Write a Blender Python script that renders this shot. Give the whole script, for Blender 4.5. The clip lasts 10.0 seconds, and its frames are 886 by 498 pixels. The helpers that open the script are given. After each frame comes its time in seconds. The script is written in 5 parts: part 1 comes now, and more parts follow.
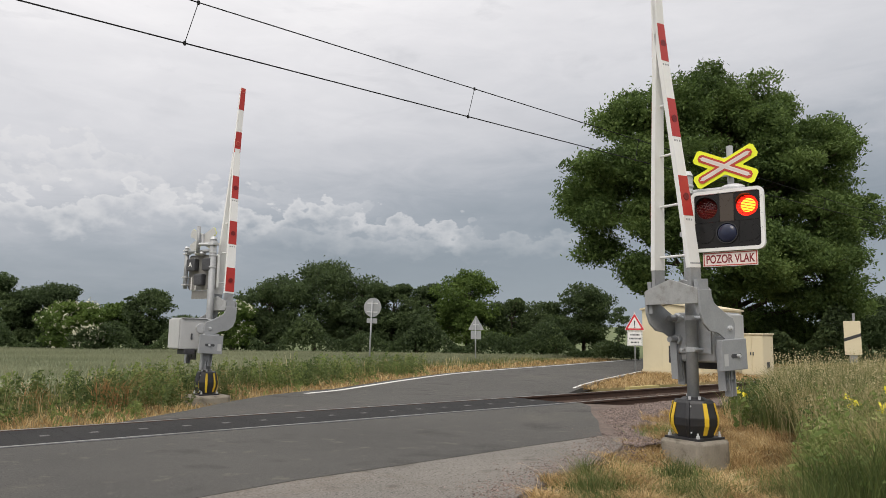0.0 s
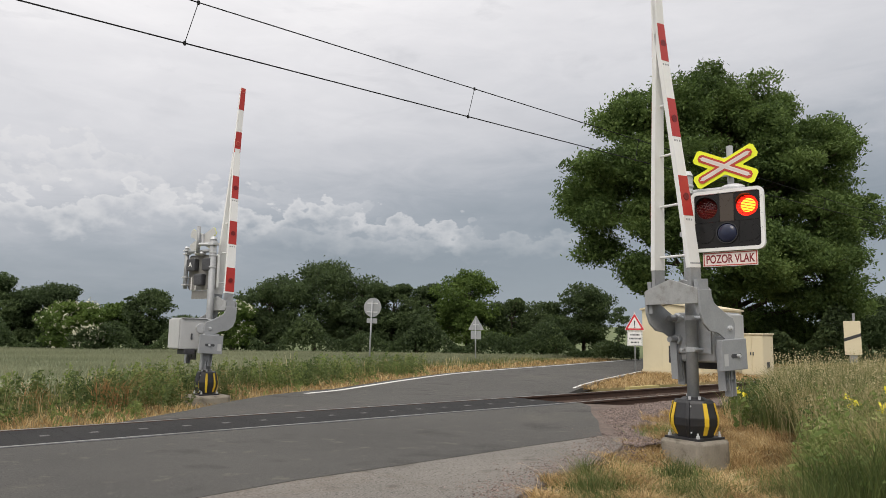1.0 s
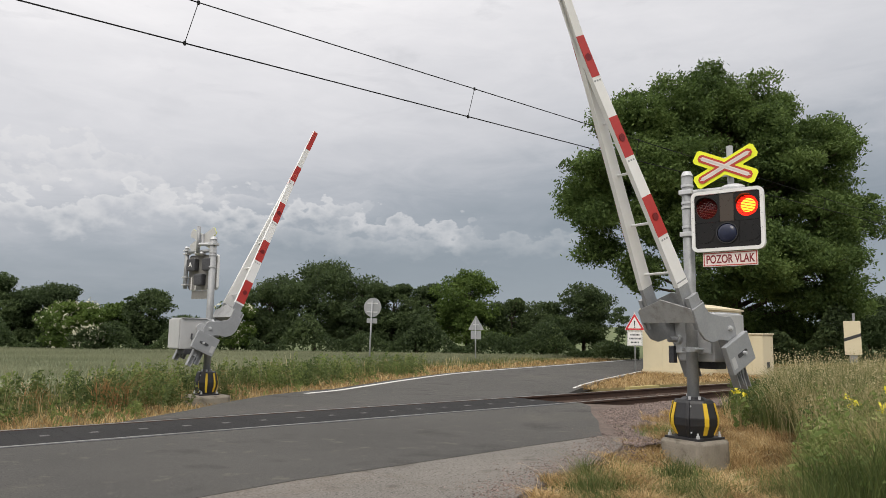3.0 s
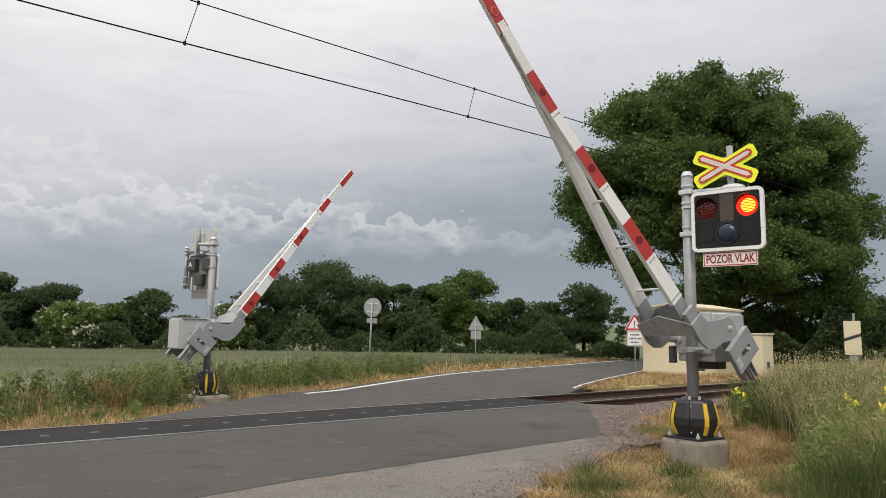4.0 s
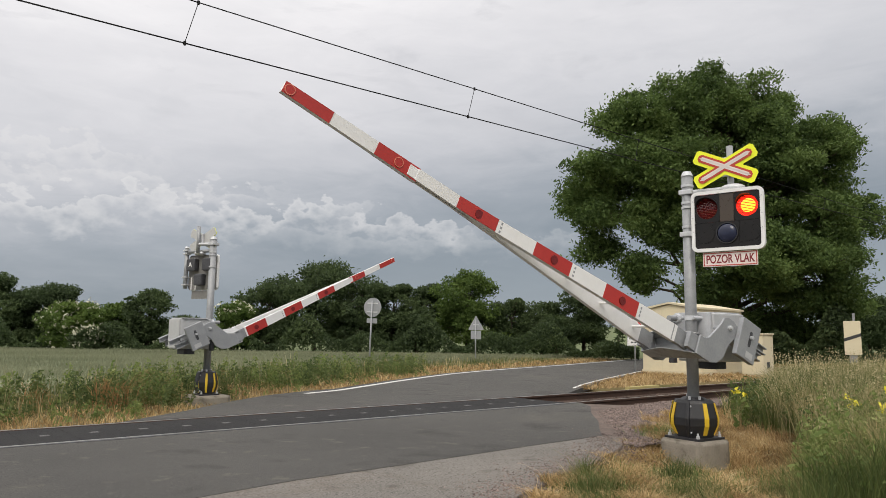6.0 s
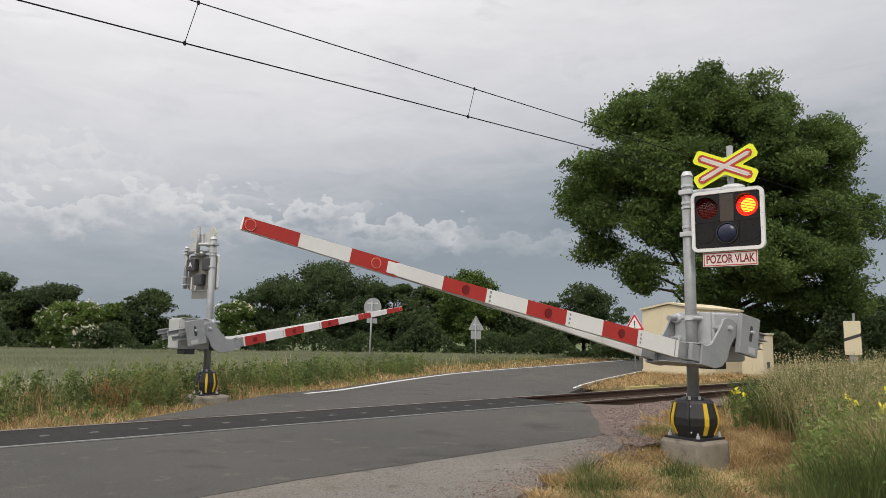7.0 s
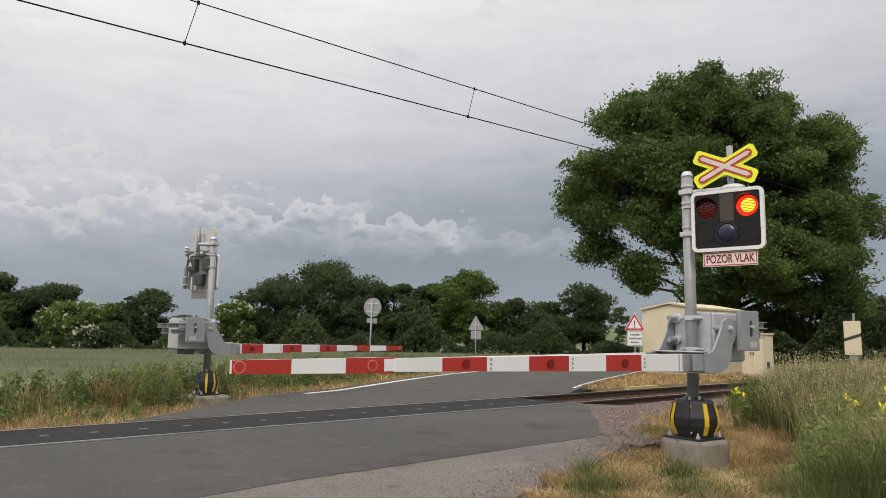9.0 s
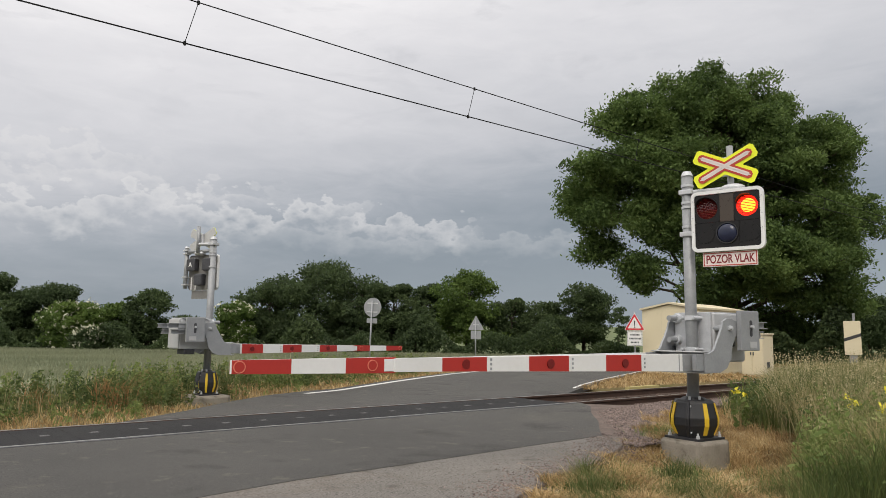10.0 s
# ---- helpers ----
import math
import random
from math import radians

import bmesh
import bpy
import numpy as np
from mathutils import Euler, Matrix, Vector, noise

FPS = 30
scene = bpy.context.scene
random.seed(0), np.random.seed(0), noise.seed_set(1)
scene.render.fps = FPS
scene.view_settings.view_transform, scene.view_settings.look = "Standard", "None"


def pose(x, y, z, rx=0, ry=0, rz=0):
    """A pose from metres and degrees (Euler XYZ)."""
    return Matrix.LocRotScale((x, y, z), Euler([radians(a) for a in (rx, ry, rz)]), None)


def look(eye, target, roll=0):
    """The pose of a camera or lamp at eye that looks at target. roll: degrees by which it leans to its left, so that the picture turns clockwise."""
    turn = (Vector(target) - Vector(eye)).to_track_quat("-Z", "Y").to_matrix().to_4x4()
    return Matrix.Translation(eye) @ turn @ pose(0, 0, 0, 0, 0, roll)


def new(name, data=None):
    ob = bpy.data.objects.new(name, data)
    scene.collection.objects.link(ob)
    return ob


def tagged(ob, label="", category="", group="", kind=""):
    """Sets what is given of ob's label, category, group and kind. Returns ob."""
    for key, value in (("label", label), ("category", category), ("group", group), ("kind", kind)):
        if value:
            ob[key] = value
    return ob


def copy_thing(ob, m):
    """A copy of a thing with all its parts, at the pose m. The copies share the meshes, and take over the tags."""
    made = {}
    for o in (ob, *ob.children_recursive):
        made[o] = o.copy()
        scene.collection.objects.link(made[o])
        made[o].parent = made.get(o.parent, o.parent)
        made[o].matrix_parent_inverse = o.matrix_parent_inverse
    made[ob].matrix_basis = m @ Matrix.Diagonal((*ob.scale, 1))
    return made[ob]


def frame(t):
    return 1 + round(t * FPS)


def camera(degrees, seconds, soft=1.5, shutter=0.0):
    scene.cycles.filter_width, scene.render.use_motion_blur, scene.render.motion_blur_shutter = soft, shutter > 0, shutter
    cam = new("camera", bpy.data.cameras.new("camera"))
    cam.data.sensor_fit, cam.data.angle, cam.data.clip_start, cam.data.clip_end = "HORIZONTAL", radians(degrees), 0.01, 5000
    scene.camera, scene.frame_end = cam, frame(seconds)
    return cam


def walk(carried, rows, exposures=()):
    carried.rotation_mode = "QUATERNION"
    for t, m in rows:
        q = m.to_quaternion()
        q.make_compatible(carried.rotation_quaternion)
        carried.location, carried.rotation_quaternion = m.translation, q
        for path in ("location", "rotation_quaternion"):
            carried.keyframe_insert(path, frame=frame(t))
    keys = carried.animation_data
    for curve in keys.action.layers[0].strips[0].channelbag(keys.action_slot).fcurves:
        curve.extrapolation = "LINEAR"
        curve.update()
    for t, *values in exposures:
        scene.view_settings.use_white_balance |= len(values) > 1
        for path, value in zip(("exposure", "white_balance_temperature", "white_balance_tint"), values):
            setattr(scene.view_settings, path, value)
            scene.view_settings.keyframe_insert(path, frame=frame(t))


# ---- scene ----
cam = camera(64.23, 10.0, soft=0.85)
TH, PITCH = radians(40.109), radians(6.996)
FW, RT = Vector((math.sin(TH), math.cos(TH), 0)), Vector((math.cos(TH), -math.sin(TH), 0))
EYE = Vector((0, 0, 1.315))
AIM = EYE + FW * math.cos(PITCH) + Vector((0, 0, math.sin(PITCH)))
walk(cam, [(0, look(EYE, AIM, 0.774)), (10, look(EYE, AIM, 0.774))], [(0, 0.39, 6740, 11), (5.8, 0.38, 6740, 11), (7.3, 0.34, 6740, 11), (10, 0.33, 6740, 11)])


def G(d, l, z=0.0):
    """Ground place at d metres ahead of the camera and l metres to its right."""
    p = FW * d + RT * l
    return Vector((p.x, p.y, z))


# ---------------------------------------------------------------- sky and sun
def N(nt, kind, **kw):
    n = nt.nodes.new(kind)
    for k, v in kw.items():
        n.inputs[k].default_value = v
    return n


def math_node(nt, op, a, b=None, clamp=False):
    n = nt.nodes.new("ShaderNodeMath")
    n.operation, n.use_clamp = op, clamp
    for i, v in enumerate((a, b)):
        if v is None:
            continue
        if isinstance(v, (int, float)):
            n.inputs[i].default_value = v
        else:
            nt.links.new(v, n.inputs[i])
    return n.outputs[0]


def ramp(nt, fac, stops):
    n = nt.nodes.new("ShaderNodeValToRGB")
    e = n.color_ramp.elements
    e[0].position, e[0].color = stops[0][0], (*stops[0][1], 1)
    e[1].position, e[1].color = stops[-1][0], (*stops[-1][1], 1)
    for p, c in stops[1:-1]:
        e.new(p).color = (*c, 1)
    nt.links.new(fac, n.inputs[0])
    return n.outputs[0]


def mix(nt, fac, a, b, how="MIX"):
    n = nt.nodes.new("ShaderNodeMix")
    n.data_type, n.blend_type = "RGBA", how
    for sock, v in ((n.inputs[0], fac), (n.inputs[6], a), (n.inputs[7], b)):
        if isinstance(v, (int, float)):
            sock.default_value = v
        elif isinstance(v, tuple):
            sock.default_value = (*v, 1)
        else:
            nt.links.new(v, sock)
    return n.outputs[2]


SUN_AZ, SUN_EL = radians(-128), radians(44)      # from north (+y), clockwise
world = bpy.data.worlds.new("sky")
scene.world = world
world.use_nodes = True
wt = world.node_tree
wt.nodes.clear()
tc = wt.nodes.new("ShaderNodeTexCoord")
sep = wt.nodes.new("ShaderNodeSeparateXYZ")
wt.links.new(tc.outputs["Generated"], sep.inputs[0])
elev = sep.outputs[2]
# cloud deck seen from below: stretch towards the horizon
mp = N(wt, "ShaderNodeMapping", Scale=(1.0, 1.0, 3.6))
wt.links.new(tc.outputs["Generated"], mp.inputs[0])
cl1 = N(wt, "ShaderNodeTexNoise", Scale=2.6, Detail=8.0, Roughness=0.55, Distortion=0.35)
cl2 = N(wt, "ShaderNodeTexNoise", Scale=9.0, Detail=7.0, Roughness=0.6, Distortion=0.5)
for c in (cl1, cl2):
    wt.links.new(mp.outputs[0], c.inputs[0])
dot = wt.nodes.new("ShaderNodeVectorMath")
dot.operation = "DOT_PRODUCT"
wt.links.new(tc.outputs["Generated"], dot.inputs[0])
dot.inputs[1].default_value = (-RT.x, -RT.y, 0)
side = dot.outputs["Value"]                      # towards the brighter west
wob = math_node(wt, "MULTIPLY", math_node(wt, "SUBTRACT", cl1.outputs[0], 0.5), 0.17)
wob2 = math_node(wt, "MULTIPLY", math_node(wt, "SUBTRACT", cl2.outputs[0], 0.5), 0.11)
e1 = math_node(wt, "ADD", elev, math_node(wt, "ADD", wob, wob2))
e2 = math_node(wt, "ADD", e1, math_node(wt, "MULTIPLY", side, 0.15))
deck = ramp(wt, e2, [(0.0, (0.24, 0.282, 0.325)), (0.09, (0.215, 0.254, 0.295)), (0.17, (0.295, 0.328, 0.372)),
                     (0.26, (0.455, 0.475, 0.515)), (0.40, (0.615, 0.625, 0.66)), (0.62, (0.90, 0.90, 0.92)), (1.0, (1.7, 1.7, 1.7))])
# banks of cumulus over the dark horizon, each with ragged bright tops that melt downwards
fwd = wt.nodes.new("ShaderNodeVectorMath")
fwd.operation = "DOT_PRODUCT"
wt.links.new(tc.outputs["Generated"], fwd.inputs[0])
fwd.inputs[1].default_value = (FW.x, FW.y, 0)
bearing = math_node(wt, "ARCTAN2", math_node(wt, "MULTIPLY", side, -1.0), fwd.outputs["Value"])


def cloud_bank(under_, base, amp, a0, a1, soft, depth, strength, colour, seed):
    xyz = wt.nodes.new("ShaderNodeCombineXYZ")
    wt.links.new(bearing, xyz.inputs[0])
    wt.links.new(math_node(wt, "MULTIPLY", elev, 1.5), xyz.inputs[1])
    xyz.inputs[2].default_value = seed
    n1 = N(wt, "ShaderNodeTexNoise", Scale=9.0, Detail=10.0, Roughness=0.62, Distortion=0.2)
    n2 = wt.nodes.new("ShaderNodeTexVoronoi")
    n2.feature = "SMOOTH_F1"
    n2.inputs["Scale"].default_value = 34.0
    n2.inputs["Detail"].default_value = 3.0
    for nd in (n1, n2):
        wt.links.new(xyz.outputs[0], nd.inputs["Vector"])
    rag = math_node(wt, "MULTIPLY", math_node(wt, "SUBTRACT", n1.outputs[0], 0.5), amp)
    rag = math_node(wt, "SUBTRACT", rag, math_node(wt, "MULTIPLY", math_node(wt, "SUBTRACT", n2.outputs["Distance"], 0.4), amp * 0.55))
    gap = math_node(wt, "SUBTRACT", math_node(wt, "ADD", rag, base), elev)
    edge = math_node(wt, "MULTIPLY", gap, 130.0, True)
    body = math_node(wt, "SUBTRACT", 1.0, math_node(wt, "DIVIDE", gap, depth), True)
    win = math_node(wt, "MULTIPLY", math_node(wt, "DIVIDE", math_node(wt, "SUBTRACT", bearing, a0), soft, True),
                    math_node(wt, "DIVIDE", math_node(wt, "SUBTRACT", a1, bearing), soft, True))
    fac = math_node(wt, "MULTIPLY", math_node(wt, "MULTIPLY", edge, body), math_node(wt, "MULTIPLY", win, strength))
    return mix(wt, fac, under_, colour)


skyc = cloud_bank(deck, 0.262, 0.12, -1.3, -0.36, 0.12, 0.045, 0.45, (0.63, 0.635, 0.65), 1.3)
skyc = cloud_bank(skyc, 0.222, 0.10, -1.2, -0.20, 0.10, 0.035, 0.40, (0.62, 0.625, 0.64), 2.6)
skyc = cloud_bank(skyc, 0.200, 0.11, -1.2, -0.08, 0.08, 0.042, 0.62, (0.62, 0.63, 0.645), 4.1)
skyc = cloud_bank(skyc, 0.190, 0.11, -0.17, 0.06, 0.05, 0.042, 0.62, (0.60, 0.61, 0.63), 7.7)
skyc = cloud_bank(skyc, 0.160, 0.07, -0.40, 0.30, 0.10, 0.035, 0.36, (0.48, 0.50, 0.525), 9.2)
# a few darker wisps high up
wsp = N(wt, "ShaderNodeTexNoise", Scale=6.5, Detail=6.0, Roughness=0.6, Distortion=0.6)
wt.links.new(mp.outputs[0], wsp.inputs[0])
dim = math_node(wt, "MULTIPLY", math_node(wt, "SUBTRACT", wsp.outputs[0], 0.555), 4.5, True)
dim = math_node(wt, "MULTIPLY", dim, math_node(wt, "MULTIPLY", math_node(wt, "SUBTRACT", elev, 0.22), 10.0, True))
skyc = mix(wt, math_node(wt, "MULTIPLY", dim, 0.5), skyc, (0.42, 0.435, 0.47))
nish = wt.nodes.new("ShaderNodeTexSky")
nish.sky_type, nish.sun_disc = "NISHITA", False
nish.sun_elevation, nish.sun_rotation = SUN_EL, SUN_AZ
b1 = N(wt, "ShaderNodeBackground", Strength=1.0)
b2 = N(wt, "ShaderNodeBackground", Strength=0.05)
wt.links.new(skyc, b1.inputs[0])
wt.links.new(nish.outputs[0], b2.inputs[0])
ms = N(wt, "ShaderNodeMixShader")
ms.inputs[0].default_value = 0.06
wt.links.new(b1.outputs[0], ms.inputs[1])
wt.links.new(b2.outputs[0], ms.inputs[2])
wo = wt.nodes.new("ShaderNodeOutputWorld")
wt.links.new(ms.outputs[0], wo.inputs[0])

sun = new("sun", bpy.data.lights.new("sun", "SUN"))
sun.data.energy, sun.data.angle, sun.data.color = 1.15, radians(25), (1.0, 0.96, 0.90)
sd = Vector((math.sin(SUN_AZ) * math.cos(SUN_EL), math.cos(SUN_AZ) * math.cos(SUN_EL), math.sin(SUN_EL)))
sun.matrix_basis = look(sd * 50, (0, 0, 0))


# ---------------------------------------------------------------- materials
def mat(name, c1, c2=None, rough=0.7, metal=0.0, big=1.5, small=30.0, bump=0.15, coord="Object", spec=0.5,
        c3=None, island=0.0, translucent=0.0):
    """Procedural surface: two colours mixed at two scales, an optional third for stains, fine relief."""
    m = bpy.data.materials.new(name)
    m.use_nodes = True
    nt = m.node_tree
    bs = nt.nodes["Principled BSDF"]
    c2 = c2 or tuple(c * 0.75 for c in c1)
    t = nt.nodes.new("ShaderNodeTexCoord")
    if coord == "World":
        t = nt.nodes.new("ShaderNodeNewGeometry")
        vec = t.outputs["Position"]
    else:
        vec = t.outputs[coord]
    n1 = N(nt, "ShaderNodeTexNoise", Scale=big, Detail=5.0, Roughness=0.6)
    n2 = N(nt, "ShaderNodeTexNoise", Scale=small, Detail=4.0, Roughness=0.65)
    for n in (n1, n2):
        nt.links.new(vec, n.inputs[0])
    f = math_node(nt, "ADD", math_node(nt, "MULTIPLY", n1.outputs[0], 1.6), math_node(nt, "MULTIPLY", n2.outputs[0], 0.9))
    f = math_node(nt, "SUBTRACT", f, 0.75, True)
    col = mix(nt, f, c1, c2)
    if c3:
        n3 = N(nt, "ShaderNodeTexNoise", Scale=big * 0.45, Detail=7.0, Roughness=0.7)
        nt.links.new(vec, n3.inputs[0])
        s = math_node(nt, "MULTIPLY", math_node(nt, "SUBTRACT", n3.outputs[0], 0.53), 7.0, True)
        col = mix(nt, s, col, c3)
    if island:
        g = nt.nodes.new("ShaderNodeNewGeometry")
        k = math_node(nt, "ADD", math_node(nt, "MULTIPLY", g.outputs["Random Per Island"], island * 2), 1 - island)
        sc = nt.nodes.new("ShaderNodeVectorMath")
        sc.operation = "SCALE"
        nt.links.new(col, sc.inputs[0])
        nt.links.new(k, sc.inputs["Scale"])
        col = sc.outputs[0]
    nt.links.new(col, bs.inputs["Base Color"])
    bs.inputs["Metallic"].default_value = metal
    bs.inputs["Specular IOR Level"].default_value = spec
    r = math_node(nt, "ADD", math_node(nt, "MULTIPLY", n2.outputs[0], 0.25), rough - 0.12)
    nt.links.new(r, bs.inputs["Roughness"])
    if bump:
        b = N(nt, "ShaderNodeBump", Strength=bump, Distance=0.02)
        nt.links.new(n2.outputs[0], b.inputs["Height"])
        nt.links.new(b.outputs[0], bs.inputs["Normal"])
    if translucent:
        tr = nt.nodes.new("ShaderNodeBsdfTranslucent")
        nt.links.new(col, tr.inputs[0])
        mx = N(nt, "ShaderNodeMixShader")
        mx.inputs[0].default_value = translucent
        nt.links.new(bs.outputs[0], mx.inputs[1])
        nt.links.new(tr.outputs[0], mx.inputs[2])
        nt.links.new(mx.outputs[0], nt.nodes["Material Output"].inputs[0])
    return m


def speckle(m, c, scale, level):
    """Lay chips or small stains of one colour over a surface."""
    nt = m.node_tree
    bs = nt.nodes["Principled BSDF"]
    g = nt.nodes.new("ShaderNodeNewGeometry")
    n1 = N(nt, "ShaderNodeTexNoise", Scale=scale, Detail=3.0, Roughness=0.6)
    nt.links.new(g.outputs["Position"], n1.inputs[0])
    s = math_node(nt, "MULTIPLY", math_node(nt, "SUBTRACT", n1.outputs[0], level), 9.0, True)
    src = bs.inputs["Base Color"].links[0].from_socket
    nt.links.new(mix(nt, math_node(nt, "MULTIPLY", s, 0.75), src, c), bs.inputs["Base Color"])


def blade_mat(name, stops, rough=0.75, patch=None, scale=0.6):
    """Grass or leaves: each blade takes a colour of the ramp, drifting in patches."""
    m = bpy.data.materials.new(name)
    m.use_nodes = True
    nt = m.node_tree
    bs = nt.nodes["Principled BSDF"]
    g = nt.nodes.new("ShaderNodeNewGeometry")
    n1 = N(nt, "ShaderNodeTexNoise", Scale=scale, Detail=4.0)
    nt.links.new(g.outputs["Position"], n1.inputs[0])
    f = math_node(nt, "ADD", math_node(nt, "MULTIPLY", g.outputs["Random Per Island"], 0.55),
                  math_node(nt, "SUBTRACT", math_node(nt, "MULTIPLY", n1.outputs[0], 1.9), 0.72), True)
    col = ramp(nt, f, stops)
    nt.links.new(col, bs.inputs["Base Color"])
    bs.inputs["Roughness"].default_value = rough
    bs.inputs["Specular IOR Level"].default_value = 0.25
    tr = nt.nodes.new("ShaderNodeBsdfTranslucent")
    nt.links.new(col, tr.inputs[0])
    mx = N(nt, "ShaderNodeMixShader")
    mx.inputs[0].default_value = 0.38
    nt.links.new(bs.outputs[0], mx.inputs[1])
    nt.links.new(tr.outputs[0], mx.inputs[2])
    nt.links.new(mx.outputs[0], nt.nodes["Material Output"].inputs[0])
    return m


def glow(name, c, strength):
    m = bpy.data.materials.new(name)
    m.use_nodes = True
    nt = m.node_tree
    bs = nt.nodes["Principled BSDF"]
    bs.inputs["Base Color"].default_value = (*c, 1)
    bs.inputs["Emission Color"].default_value = (*c, 1)
    bs.inputs["Emission Strength"].default_value = strength
    return m


def lens_mat(name, tint, gloss):
    m = bpy.data.materials.new(name)
    m.use_nodes = True
    nt = m.node_tree
    nt.nodes.remove(nt.nodes["Principled BSDF"])
    t = N(nt, "ShaderNodeBsdfTransparent")
    t.inputs[0].default_value = (*tint, 1)
    gl = N(nt, "ShaderNodeBsdfGlossy", Roughness=0.06)
    gl.inputs[0].default_value = (0.9, 0.9, 0.9, 1)
    mx = N(nt, "ShaderNodeMixShader")
    mx.inputs[0].default_value = gloss
    nt.links.new(t.outputs[0], mx.inputs[1])
    nt.links.new(gl.outputs[0], mx.inputs[2])
    nt.links.new(mx.outputs[0], nt.nodes["Material Output"].inputs[0])
    return m


M_GROUND = mat("soil_grass", (0.13, 0.115, 0.05), (0.20, 0.15, 0.08), 0.95, big=0.5, small=9, bump=0.6, coord="World", c3=(0.08, 0.09, 0.03), spec=0.1)
nt_ = M_GROUND.node_tree
geo_ = nt_.nodes.new("ShaderNodeNewGeometry")
len_ = nt_.nodes.new("ShaderNodeVectorMath")
len_.operation = "LENGTH"
nt_.links.new(geo_.outputs["Position"], len_.inputs[0])
far_ = math_node(nt_, "MULTIPLY", math_node(nt_, "SUBTRACT", len_.outputs["Value"], 42.0), 0.08, True)
src_ = nt_.nodes["Principled BSDF"].inputs["Base Color"].links[0].from_socket
nt_.links.new(mix(nt_, far_, src_, (0.125, 0.15, 0.075)), nt_.nodes["Principled BSDF"].inputs["Base Color"])
M_ROAD = mat("asphalt", (0.080, 0.078, 0.074), (0.118, 0.114, 0.107), 0.92, big=0.45, small=75, bump=0.9, coord="World", c3=(0.120, 0.114, 0.103), spec=0.12)
speckle(M_ROAD, (0.165, 0.152, 0.132), 3.2, 0.60)
speckle(M_ROAD, (0.062, 0.060, 0.057), 0.9, 0.57)
speckle(M_ROAD, (0.18, 0.17, 0.155), 42, 0.575)
speckle(M_ROAD, (0.030, 0.030, 0.030), 60, 0.55)
M_OLD = mat("worn_asphalt", (0.235, 0.218, 0.196), (0.155, 0.145, 0.132), 0.95, big=0.9, small=45, bump=0.9, coord="World", c3=(0.150, 0.122, 0.100), spec=0.1)
speckle(M_OLD, (0.30, 0.28, 0.25), 60, 0.56)
speckle(M_OLD, (0.07, 0.065, 0.06), 45, 0.55)
speckle(M_OLD, (0.10, 0.09, 0.08), 1.6, 0.57)
M_GRAVEL = mat("gravel", (0.20, 0.155, 0.135), (0.10, 0.082, 0.072), 0.95, big=2, small=40, bump=0.7, coord="World", spec=0.1)
M_STONE = mat("ballast_stone", (0.25, 0.19, 0.165), (0.13, 0.105, 0.095), 0.9, big=3, small=25, bump=0.3, island=0.5, spec=0.2)
M_BALLAST = mat("rusty_ballast", (0.135, 0.100, 0.082), (0.065, 0.050, 0.043), 0.95, big=3, small=25, bump=0.4, island=0.5, spec=0.1)
M_RUBBER = mat("crossing_rubber", (0.022, 0.022, 0.023), (0.036, 0.035, 0.034), 0.85, big=1.2, small=70, bump=0.5, coord="World", spec=0.15)
M_MARK = mat("faded_mark", (0.30, 0.29, 0.28), (0.10, 0.10, 0.10), 0.85, big=9, small=60, bump=0.1)
M_LINE = mat("road_paint", (0.72, 0.71, 0.68), (0.50, 0.49, 0.46), 0.75, big=2, small=50, bump=0.2, coord="World")
M_RAIL = mat("rusty_rail", (0.085, 0.050, 0.036), (0.045, 0.032, 0.027), 0.85, big=2, small=35, bump=0.3, spec=0.2)
M_RAILTOP = mat("worn_rail_top", (0.50, 0.48, 0.45), (0.36, 0.34, 0.32), 0.35, 0.9, big=2, small=30, bump=0.05)
M_SLEEPER = mat("sleeper", (0.17, 0.15, 0.135), (0.11, 0.095, 0.085), 0.9, big=3, small=30, bump=0.4)
M_CONC = mat("weathered_concrete", (0.35, 0.315, 0.26), (0.22, 0.195, 0.16), 0.95, big=6, small=45, bump=0.9, c3=(0.11, 0.095, 0.07), spec=0.1)
M_GALV = mat("galvanised_steel", (0.64, 0.65, 0.66), (0.46, 0.47, 0.485), 0.5, 0.3, big=9, small=60, bump=0.06)
M_TUBE = mat("dull_galvanised_tube", (0.36, 0.37, 0.375), (0.255, 0.262, 0.267), 0.5, 0.25, big=9, small=55, bump=0.08)
M_GREY = mat("grey_paint", (0.345, 0.355, 0.365), (0.27, 0.28, 0.29), 0.5, 0.15, big=5, small=40, bump=0.05)
M_LGREY = mat("light_grey_paint", (0.50, 0.50, 0.50), (0.41, 0.415, 0.415), 0.5, 0.0, big=3, small=40, bump=0.05)
M_SPANGLE = mat("spangled_zinc", (0.45, 0.455, 0.45), (0.33, 0.335, 0.335), 0.5, 0.3, big=14, small=90, bump=0.06, c3=(0.29, 0.285, 0.27))
M_DARK = mat("dark_steel", (0.09, 0.092, 0.10), (0.05, 0.05, 0.055), 0.6, 0.3, big=5, small=40, bump=0.08)
M_WHITE = mat("white_boom_paint", (0.80, 0.80, 0.79), (0.72, 0.72, 0.70), 0.45, big=3, small=25, bump=0.04)
M_RED = mat("red_sheeting", (0.46, 0.035, 0.028), (0.39, 0.03, 0.024), 0.4, big=3, small=30, bump=0.03)
M_DRED = mat("dark_red_reflector", (0.20, 0.012, 0.012), (0.14, 0.010, 0.010), 0.3, big=8, small=60, bump=0.1)
